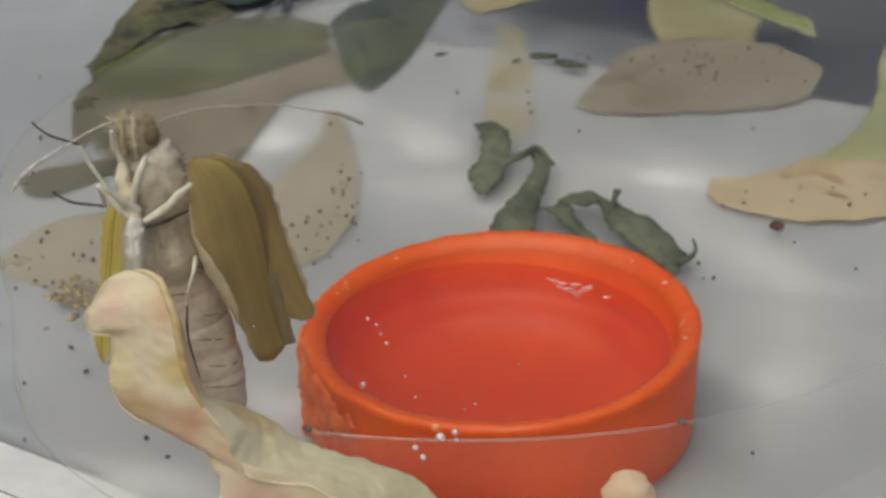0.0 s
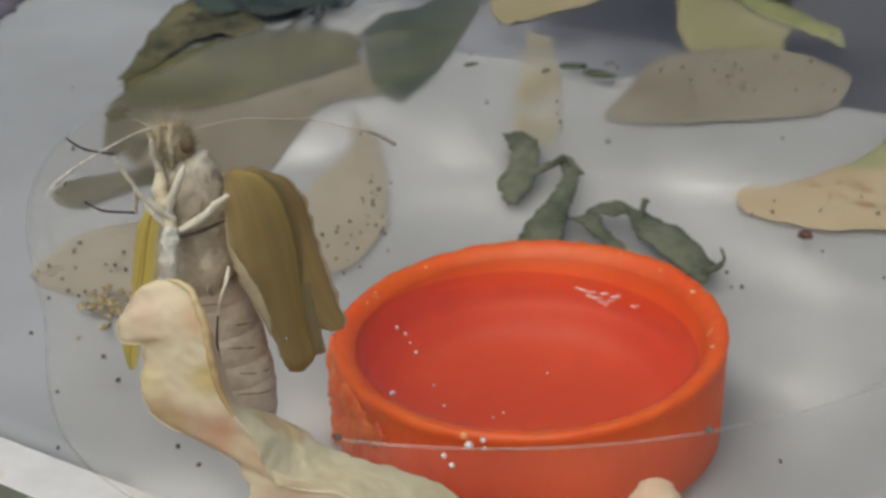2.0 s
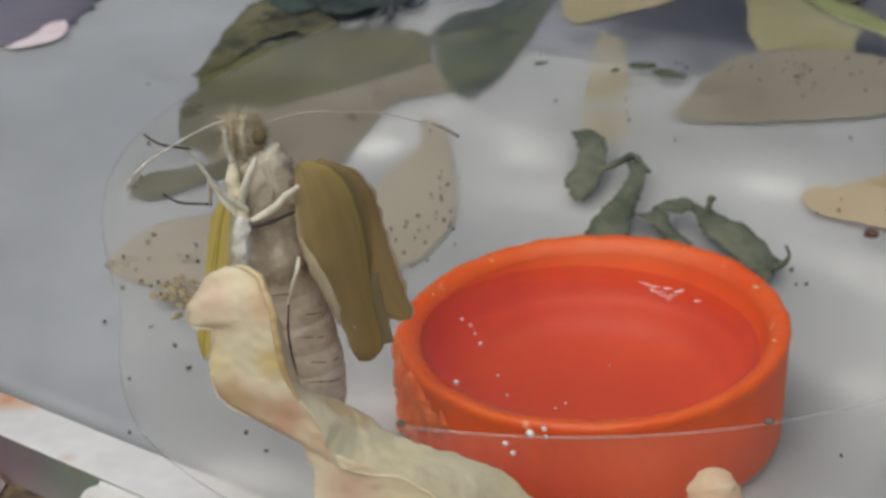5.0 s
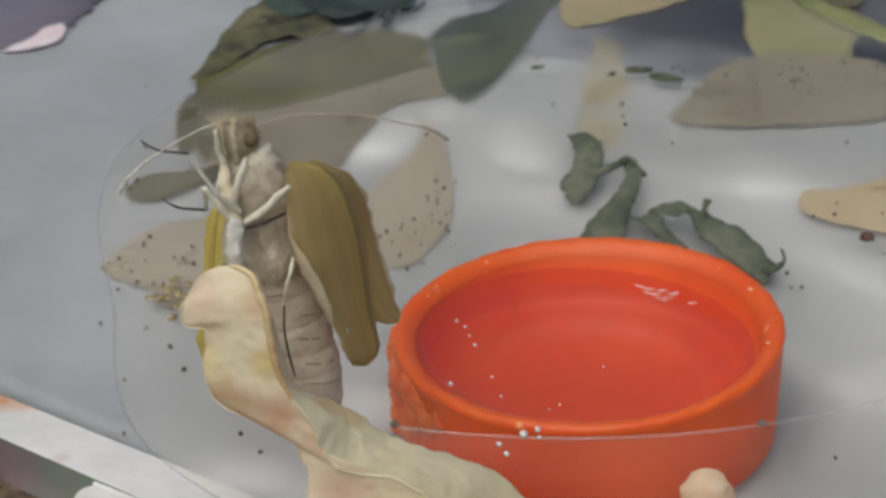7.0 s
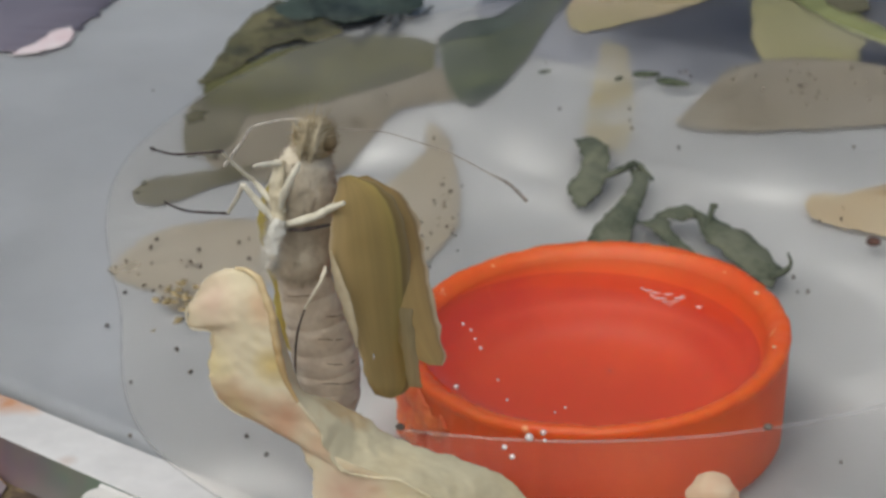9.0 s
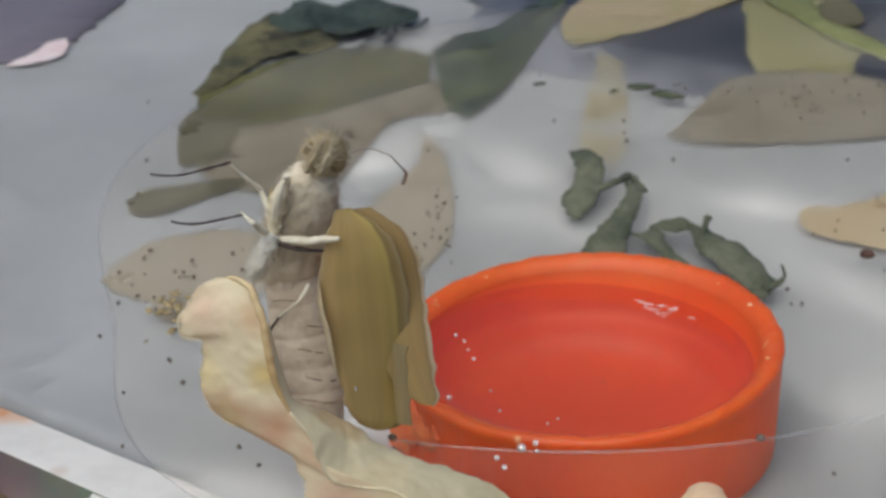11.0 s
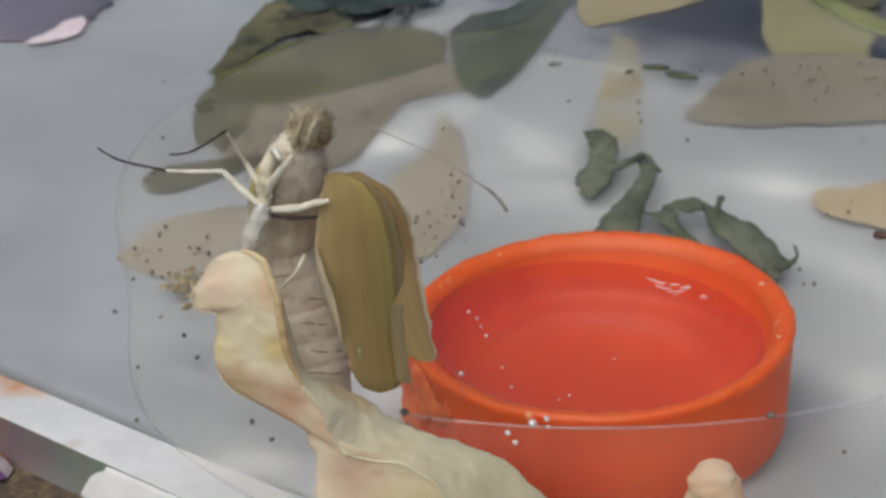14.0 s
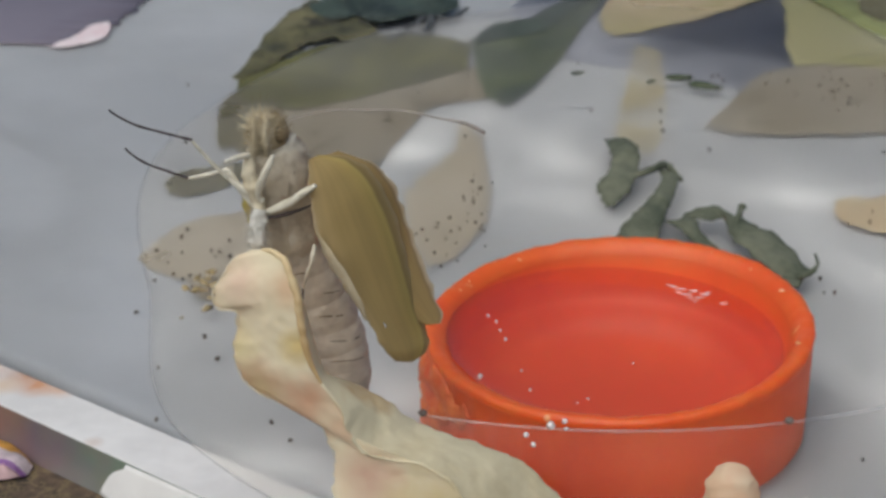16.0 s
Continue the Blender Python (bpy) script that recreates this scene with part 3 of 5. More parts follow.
for k in range(161):
    a = 2 * math.pi * k / 160
    edge.append((FILM_X + (film_radius(a) + 0.1) * math.cos(a), FILM_Y + (film_radius(a) + 0.1) * math.sin(a), 0.33 + film_lift(a)))
part("edge", tube(edge, [0.08, 0.08], 320, 6), FILM_EDGE, film_ob, "pale thickened edge")

# pale patches: damp, and glare and brighter light painted onto the floor
for x, y, w, d in ((-18.5, 60, 7, 10), (-21, 53, 6, 9), (-14.5, 64.5, 6, 8), (-8, 54, 11, 15), (16, 46, 24, 14), (-3.9, 40, 15, 14), (-25, -9, 11, 10), (-21, -11, 9, 8), (21, 27, 20, 18), (22, 8, 16, 17), (-14, 0, 10, 12)):
    b = bmesh.new()
    bmesh.ops.create_grid(b, x_segments=14, y_segments=14, size=1)
    for v in b.verts:
        v.co = Vector((x + v.co.x * w, y + v.co.y * d, 0.09 + 0.05 * noise.noise(Vector((x + v.co.x * w, y + v.co.y * d, 0)) * 0.05)))
    part("mist_glare", b, MIST_GLARE, film_ob, "milky damp and painted glare under the film").visible_shadow = False

wall = lathe([(46.6, 0.0), (46.6, 9.64), (46.8, 9.64), (46.8, 0.0)], 70, (259, 345))
bmesh.ops.translate(wall, verts=wall.verts, vec=(-3.6, 28.7, 0.1))
wall_ob = tagged(new("clear_wall"), "low curved clear plastic wall in front of the cap", "plastic wall")
pane = part("pane", wall, WALL_PLASTIC, wall_ob)
pane.visible_shadow = False
lip = lathe([(46.58, 9.66), (46.6, 9.8), (46.7, 9.85), (46.8, 9.8), (46.82, 9.66), (46.58, 9.66)], 70, (259, 345))
bmesh.ops.translate(lip, verts=lip.verts, vec=(-3.6, 28.7, 0.1))
part("lip", lip, EDGE_PLASTIC, wall_ob, "pale cut edge")


# ---- the orange cap and its water ----
def fit_height(bm):
    """The cap is slightly squat and its worn rim stands higher on one side."""
    for v in bm.verts:
        v.co.z *= 1.02 + 0.0063 * v.co.x + 0.0033 * v.co.y
        v.co.xy *= 0.957
    return bm


def bottle_cap():
    cap = tagged(new("bottle_cap"), "upturned bright orange plastic bottle cap filled with water", "bottle cap")
    # shell with a rounded foot, outer wall and a bowl inside
    shell = lathe([(0, 0.15), (13.9, 0.15), (14.6, 0.4), (14.85, 1.0), (14.9, 4.0), (14.92, 7.68)], 180)
    inside = lathe([(13.27, 7.68), (13.05, 7.2), (12.85, 6.6), (12.7, 5.9), (12.55, 5.2), (12.35, 4.7), (12.1, 4.4), (11.85, 4.15), (11.6, 3.7), (11.25, 3.2), (10.8, 2.75), (10.2, 2.4), (9.2, 2.12), (7.5, 1.88), (5.5, 1.75), (3.5, 1.68), (0, 1.65)], 180)
    bowl = bpy.data.meshes.new("bowl")
    inside.to_mesh(bowl)
    inside.free()
    shell.from_mesh(bowl)
    bpy.data.meshes.remove(bowl)
    for v in shell.verts:
        a = math.degrees(math.atan2(v.co.y, v.co.x)) % 360
        r = v.co.xy.length
        if r > 14.4 and 150 < a < 262 and v.co.z < 7.6:
            v.co.xy *= 1 + 0.012 * math.sin(math.radians(a) * 40) + 0.01 * noise.noise(v.co * 0.8)
    part("shell", fit_height(shell), ORANGE, cap)
    lip = lathe([(14.92, 7.68), (14.98, 8.05), (14.9, 8.38), (14.62, 8.55), (14.25, 8.52), (13.9, 8.36), (13.6, 8.12), (13.4, 7.88), (13.27, 7.68)], 220)
    for v in lip.verts:
        up = min(1.0, max(0.0, (v.co.z - 7.7) / 0.6))
        v.co.z += up * (0.2 * noise.noise(v.co * 0.35) + 0.1 * noise.noise(v.co * 1.3))
        v.co.xy *= 1 + up * (0.008 * noise.noise(v.co * 0.5 + Vector((5, 0, 0))) + 0.004 * noise.noise(v.co * 1.7))
    part("lip", fit_height(lip), ORANGE_RIM, cap, "paler rounded rim")
    for low, high, a0, a1, seed in ((0.6, 5.0, 168, 212, 2), (3.8, 7.9, 160, 226, 7)):
        arc = [radians(a0 + (a1 - a0) * k / 8) for k in range(9)]
        mid = (low + high) / 2
        slim = [min(1.0, 0.15 + 3.0 * min(k, 8 - k) / 8) for k in range(9)]
        edge_low = [((15.0 + 0.15 * q) * math.cos(a), (15.0 + 0.15 * q) * math.sin(a), mid + (low - mid) * q) for a, q in zip(arc, slim)]
        edge_high = [((14.95 + 0.1 * q) * math.cos(a), (14.95 + 0.1 * q) * math.sin(a), mid + (high - mid) * q) for a, q in zip(arc, slim)]
        torn = sheet(edge_low, edge_high, 0.1, 0.35, 60, 14, 0.6, 0.9, seed, (-1, -0.15, 0), 0.55)
        part("torn_band", fit_height(torn), ORANGE_TORN, cap, "ragged torn plastic band")
    rnd_fleck = random.Random(4)
    for k, a in enumerate((158, 151, 128, 100, 72, 58, 40, 22, 8, -6, -14, -40, -52, -80, -84, -110, -128, -131, -150, -166)):
        r, z = rnd_fleck.uniform(13.5, 14.7), 8.42
        fleck = lump(rnd_fleck.uniform(0.09, 0.2), k, (1.2, 1.0, 0.45), 0.5, 2)
        bmesh.ops.translate(fleck, verts=fleck.verts, vec=(r * math.cos(radians(a)), r * math.sin(radians(a)), z))
        part("pale_fleck", fit_height(fleck), PALE_FLECK, cap, "scuffed pale fleck on the rim")
    cap.matrix_world = pose(0.00028, 0.00015, 0.0001)
    return cap


bottle_cap()
water = lathe([(0, 7.1), (8, 7.1), (11.4, 7.12), (12.2, 7.18), (12.75, 7.45)], 96)
bmesh.ops.translate(water, verts=water.verts, vec=(0.28, 0.15, 0))
water_ob = part("water", water, WATER)
if water_ob.data.polygons[10].normal.z < 0:
    water_ob.data.flip_normals()
tagged(water_ob, "clear still water inside the orange cap", "water").visible_shadow = False

# the last twelve, flattened to streaks, are glints painted on the water
for k, (x, y, z, r) in enumerate(((-3.8, -18.2, 10.2, 0.42), (-2.9, -18.2, 10.6, 0.3), (-5.4, -18.4, 9.5, 0.28), (-4.9, -18.4, 8.8, 0.28), (-2.8, -18.2, 10.0, 0.22),
                                  (-9.6, 4.3, 6.55, 0.2), (-8.9, 3.4, 6.55, 0.18), (-8.5, 2.0, 6.55, 0.17), (-8.0, 0.6, 6.55, 0.2), (-6.5, -4.1, 6.55, 0.15), (-5.7, -6.9, 6.55, 0.16), (-9.4, -5.3, 6.55, 0.33), (-10.1, -6.0, 6.55, 0.15), (1.5, -2.2, 6.55, 0.14), (-1.6, -7.7, 6.55, 0.15), (-2.3, -8.4, 6.55, 0.13), (4.5, 11.0, 6.55, 0.13), (5.1, 10.6, 6.55, 0.16), (5.5, 9.7, 6.55, 0.18), (6.1, 10.4, 6.55, 0.17), (6.9, 9.8, 6.55, 0.17), (5.8, 9.1, 6.55, 0.14), (6.5, 9.2, 6.55, 0.15), (6.2, 8.6, 6.55, 0.1), (4.9, 10.0, 6.55, 0.12), (8.4, 8.4, 6.55, 0.13), (7.2, 10.2, 6.55, 0.1), (4.1, 11.3, 6.55, 0.09))):
    r *= 0.72 if k < 16 else 1.0
    if k > 4:
        y, z = y - 1.3, 7.15
    b = lump(r, k, (1, 1, 0.9), 0.12, 3) if k < 16 else lump(r, k, (2.4, 0.7, 0.35), 0.5, 3)
    bmesh.ops.translate(b, verts=b.verts, vec=(x, y, z))
    tagged(part("bubble", b, BUBBLE_GLINT), "tiny clear air bubble or painted glint streak" if k > 4 else "tiny clear water droplet on the plastic lip", "bubble", "bubbles and droplets")


# ---- leaves ----
TINTED_CREAM = stained("tinted_cream_leaf", CREAM_LEAF, [(Vector(c), r, tone) for c, r, tone in (((-22.9, -24, 18.2), 2.0, (0.93, 0.84, 0.56)), ((-21.5, -24.4, 15.3), 2.2, (0.90, 0.76, 0.50)), ((-18.3, -25.5, 15.6), 1.9, (0.86, 0.60, 0.42)), ((-22.6, -23.8, 22.2), 2.4, (0.95, 0.80, 0.66)), ((-19.6, -25, 22.5), 1.6, (0.90, 0.72, 0.52)), ((-14.6, -26, 10.4), 2.6, (0.87, 0.66, 0.52)), ((-19.0, -25.4, 18.8), 1.5, (0.92, 0.78, 0.42)))])


def curled_leaf():
    leaf = tagged(new("curled_leaf"), "curled dry cream-yellow leaf standing before the cap", "leaf")
    left = [(-18.0, -29.0, 0.0), (-17.0, -27.2, 5.5), (-16.8, -26.0, 9.8), (-16.9, -25.6, 11.5), (-17.6, -25.1, 13.2), (-18.7, -24.7, 14.3), (-20.1, -24.4, 14.5), (-21.4, -24.3, 14.8), (-22.6, -24.2, 15.7), (-23.1, -24.1, 16.9), (-23.15, -23.9, 18.1), (-22.95, -23.8, 19.3), (-23.05, -23.7, 20.2), (-24.25, -23.6, 20.35), (-24.45, -23.5, 21.5), (-23.75, -23.3, 22.55), (-23.2, -23.2, 23.5), (-22.1, -23.0, 24.1)]
    ridge = [(-4.0, -28.0, 0.0), (-7.0, -27.0, 6.0), (-9.2, -26.5, 10.2), (-10.3, -26.4, 11.1), (-11.5, -26.3, 11.75), (-13.1, -26.2, 11.8), (-14.7, -26.1, 12.1), (-15.7, -25.95, 13.2), (-16.4, -25.8, 15.0), (-17.5, -25.7, 16.6), (-18.2, -25.5, 18.0), (-18.6, -25.4, 19.8), (-18.8, -25.2, 21.4), (-19.0, -25.0, 22.4), (-19.4, -24.7, 23.4), (-19.8, -24.3, 24.1), (-20.6, -23.8, 24.4), (-21.3, -23.4, 24.3)]
    right = [(3.0, -22.0, 0.0), (0.0, -22.0, 4.2), (-3.5, -22.0, 7.8), (-5.3, -22.0, 9.6), (-8.2, -22.0, 10.8), (-10.1, -22.0, 11.4), (-11.9, -22.0, 11.9), (-12.9, -22.1, 12.7), (-14.1, -22.2, 13.8), (-16.0, -22.3, 14.8), (-17.6, -22.5, 15.5), (-18.1, -22.6, 16.7), (-18.6, -22.8, 18.8), (-18.9, -23.0, 20.4), (-19.3, -23.0, 21.7), (-19.7, -22.9, 22.7), (-20.4, -22.9, 23.5), (-21.2, -22.8, 23.9)]
    part("left_half", sheet(left, ridge, bulge=0.35, thick=0.12, steps=170, across=34, ruffle=0.22, fray=0.3, seed=2, size=0.36, nibble=1.9), TINTED_CREAM, leaf)
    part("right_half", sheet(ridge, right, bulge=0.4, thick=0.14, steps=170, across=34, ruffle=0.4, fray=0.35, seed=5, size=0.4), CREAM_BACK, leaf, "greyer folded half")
    part("midrib", tube([Vector(p) for p in ridge[9:]], [0.1, 0.24, 0.28, 0.26, 0.2, 0.1], 80, 8, rough=0.35), OCHRE, leaf, "ochre fold along the middle")
    part("rim", tube([Vector(p) + Vector((0.05, -0.1, 0)) for p in left[3:]], [0.02, 0.05, 0.03, 0.055, 0.02], 130, 6, rough=0.8), PALE_EDGE, leaf, "pale thin edge")
    part("pale_fold", tube([Vector(p) for p in ridge[:10]], [0.1, 0.11, 0.1, 0.1, 0.1], 80, 8, rough=0.4), CREAM_LEAF, leaf, "pale rounded fold")
    return leaf


curled_leaf()
nub = tube([(8.3, -22.8, 0), (8.1, -23.0, 4.1), (7.9, -23.0, 8.0), (7.6, -22.9, 9.8), (7.4, -22.3, 10.5)], [2.5, 2.3, 1.75, 1.5, 0.55], 40, 28, rough=0.22)
tagged(part("leaf_scrap", nub, CREAM_LEAF), "rolled cream dry leaf scrap standing on end", "leaf")

cut_leaf("dry_leaf", "pale beige mottled dry leaf peppered with droppings", [(-17.2, 61.1), (-17.2, 57.2), (-17.1, 53.3), (-18.4, 49.4), (-19.9, 45.0), (-20.6, 41.4), (-20.2, 37.2), (-18.4, 30.0), (-16.9, 25.5)], [(-16.8, 61.3), (-15.3, 57.7), (-14.1, 52.8), (-12.9, 44.1), (-12.4, 35.5), (-13.4, 31.0), (-14.6, 27.8), (-16.2, 25.5)], PALE_LEAF, 0.25, 1, "dry leaves")
cut_leaf("dry_leaf", "long pale beige dry leaf peppered with droppings", [(8.7, 62.9), (12.2, 71.5), (15.8, 80.0), (23.2, 83.6), (31.0, 83.0), (34.5, 79.5), (36.6, 75.4)], [(8.7, 62.4), (12.4, 60.7), (18.0, 60.8), (25.0, 61.8), (31.2, 63.6), (34.2, 67.2), (36.6, 74.0)], GREY_LEAF, 0.6, 8, "dry leaves")
cut_leaf("yellowing_leaf", "tan dry leaf with a rounded narrow end", [(20.2, 41.0), (20.9, 43.6), (22.2, 44.3), (24.0, 44.2), (28.0, 46.6), (33.0, 50.5), (42.0, 52.0), (54.0, 50.0)], [(20.2, 40.3), (20.8, 38.4), (22.2, 37.0), (24.0, 36.2), (27.0, 34.9), (30.5, 35.0), (40.0, 36.6), (54.0, 42.0)], TAN_LEAF, 0.75, 9, "dry leaves")
cut_leaf("yellowing_leaf", "pale yellow-green leaf lying on a tan one", [(31.0, 48.6), (34.0, 51.5), (36.8, 56.0), (39.5, 62.0), (41.4, 68.0), (44.5, 80.0), (52.0, 92.0)], [(31.5, 48.2), (36.0, 48.6), (42.0, 48.4), (48.0, 50.0), (54.0, 56.0), (58.0, 66.0), (60.0, 84.0)], PALE_GREEN, 0.95, 10, "yellow leaves")
flat_leaf("yellow_stalk", "broad pale yellow cabbage leaf stalk", (25.0, 79), (28, 150), 14.0, YELLOW_STALK, z=0.3, seed=11, group="yellow leaves", blunt=0.12, fray=0.5)

cut_leaf("dry_leaf", "pale tan mottled dry leaf, half eaten", [(-42.9, 25.5), (-42.3, 28.0), (-40.4, 32.3), (-37.7, 34.6), (-33.0, 35.6), (-27.0, 34.0)], [(-42.9, 24.3), (-40.5, 21.8), (-37.6, 20.4), (-35.1, 16.8), (-31.7, 19.4), (-27.0, 24.0)], PALE_LEAF, 0.3, 2, "dry leaves")
cut_leaf("dry_leaf", "broad pale beige dry leaf under an olive leaf", [(-42.3, 58.6), (-39.0, 60.3), (-35.2, 64.5), (-29.6, 68.5), (-23.9, 73.0), (-19.4, 77.2), (-15.9, 78.0), (-14.2, 70.6)], [(-41.9, 56.1), (-38.6, 49.4), (-35.2, 45.8), (-31.4, 44.6), (-28.0, 45.2), (-24.8, 48.0), (-23.6, 53.2), (-22.3, 59.7), (-21.2, 64.6), (-18.8, 66.8), (-15.9, 68.0), (-14.6, 70.0)], BEIGE_LEAF, 0.3, 5, "dry leaves")
cut_leaf("olive_leaf", "long olive green leaf under plastic film", [(-43.5, 71.5), (-40.9, 76.6), (-37.4, 82.7), (-32.6, 86.9), (-27.4, 89.0), (-21.9, 88.8), (-18.6, 86.4)], [(-42.8, 67.0), (-39.5, 62.9), (-36.3, 62.6), (-31.8, 64.9), (-27.3, 68.3), (-22.8, 72.6), (-18.1, 77.3)], OLIVE_LEAF, 0.55, 3, "green leaves")
cut_leaf("dark_leaf", "crumpled dark green leaf", [(-43.6, 73.6), (-43.6, 80.0), (-43.2, 89.3), (-41.8, 96.9), (-39.9, 101.4), (-35.1, 98.4), (-30.5, 91.0)], [(-44.4, 70.8), (-43.0, 71.7), (-40.7, 75.9), (-38.8, 83.2), (-36.0, 86.4), (-32.6, 87.1), (-30.2, 89.3)], DARK_LEAF, 0.75, 4, "green leaves", swell=0.6, crease=0.6)
cut_leaf("dark_leaf", "crumpled blackish green leaf tip", [(-39.9, 97.1), (-37.8, 102.2), (-36.0, 104.8), (-32.1, 102.8), (-28.8, 105.7), (-25.0, 104.2), (-21.5, 101.7)], [(-38.4, 92.7), (-34.8, 92.0), (-32.9, 93.8), (-29.8, 91.4), (-26.6, 93.6), (-23.3, 95.6), (-21.2, 98.9)], BLACKISH, 1.5, 16, "green leaves", swell=0.8, crease=0.6)
cut_leaf("dark_leaf", "dull grey-green leaf with a torn tip under plastic film", [(-18.7, 87.3), (-16.7, 91.9), (-12.8, 95.9), (-9.1, 103.8), (-5.7, 110.9), (-3.6, 116.3)], [(-18.0, 84.8), (-16.6, 74.5), (-14.0, 66.9), (-11.7, 68.6), (-8.0, 81.3), (-3.1, 108.7)], TEAL_LEAF, 0.5, 6, "green leaves")
cut_leaf("dark_leaf", "blackish green leaf lying on a grey-green one", [(-18.8, 87.7), (-16.2, 93.5), (-12.8, 95.7), (-9.0, 103.6), (-5.0, 112.6)], [(-18.0, 86.8), (-15.1, 88.2), (-11.2, 90.8), (-7.4, 99.1), (-3.9, 110.2)], BLACKISH, 0.85, 18, "green leaves", crease=0.35)
cut_leaf("dark_leaf", "shrivelled brown-green leaf piece under plastic film", [(-41.7, 52.1), (-43.1, 57.9), (-43.7, 64.7), (-42.6, 68.4), (-40.0, 68.2), (-37.6, 66.2)], [(-40.8, 50.2), (-40.1, 52.3), (-38.6, 49.6), (-37.8, 52.5), (-37.1, 56.1), (-37.1, 61.9)], FADED_OLIVE, 0.5, 17, "green leaves", crease=0.3)
cut_leaf("olive_leaf", "small olive green leaf tip at the film's edge", [(-44.6, 41.2), (-44.1, 44.0), (-41.9, 45.6), (-39.3, 46.9), (-34.0, 48.5)], [(-43.6, 38.8), (-41.5, 38.9), (-39.5, 40.1), (-37.8, 42.4), (-34.0, 46.0)], FADED_OLIVE, 0.4, 7, "green leaves")
cut_leaf("lime_leaf", "yellow-green rib across a pale stalk", [(22.2, 116.3), (26.6, 115.3), (30.6, 104.0), (33.9, 96.7), (38.0, 90.0)], [(22.6, 109.8), (25.6, 103.7), (29.6, 94.5), (33.0, 89.8), (37.5, 84.0)], LIME_LEAF, 0.9, 12, "yellow leaves", swell=0.5)
cut_leaf("leaf_scrap", "dull brown-green scrap on a pale stalk", [(28.9, 107.3), (31.0, 112.0), (33.0, 110.2), (34.1, 104.4)], [(28.7, 103.0), (30.1, 100.0), (32.1, 98.9), (33.8, 100.9)], BROWN_GREEN, 1.5, 22, "yellow leaves")
cut_leaf("dry_leaf", "narrow cream translucent dry leaf strip", [(1.2, 90.0), (0.6, 82.1), (-0.2, 70.6), (-0.6, 61.9), (0.4, 55.3)], [(3.8, 86.8), (4.4, 75.1), (4.5, 67.8), (4.2, 61.0), (3.1, 54.5)], THIN_LEAF, 0.3, 13, "dry leaves", crease=0.3)
cut_leaf("yellow_stalk", "tan and cream leaf stalk piece", [(-3.5, 99.4), (-2.0, 108.0), (2.3, 114.3), (8.3, 116.6), (15.7, 117.5), (21.3, 118.1)], [(-3.0, 93.1), (-1.0, 91.6), (2.4, 94.2), (8.0, 98.5), (13.8, 104.7), (20.1, 112.8)], STALK_TAN, 0.8, 14, "yellow leaves")


def dark_twig():
    twig = tagged(new("dark_twig"), "thin dark forked dry twig under plastic film", "twig")
    part("stem", tube([(-28.5, 85.0, 1.0), (-26.0, 91.0, 1.1), (-24.4, 96.0, 1.1), (-21.9, 94.5, 1.0), (-20.2, 100.0, 0.9)], [0.25, 0.4, 0.45, 0.35, 0.2], 30, 8, rough=0.4), TWIG, twig)
    part("branch", tube([(-24.4, 96.0, 1.1), (-25.0, 99.0, 1.2), (-25.2, 103.0, 1.1)], [0.4, 0.35, 0.2], 14, 8, rough=0.4), TWIG, twig)
    part("branch", tube([(-24.4, 96.0, 1.1), (-24.0, 91.5, 1.0), (-24.6, 87.5, 0.9)], [0.4, 0.7, 0.3], 14, 8, rough=0.4), TWIG, twig)
    return twig


TWIG = surface("dark_twig", (0.09, 0.095, 0.10), (0.04, 0.045, 0.05), 400, 0.7, bump=0.5)
dark_twig()


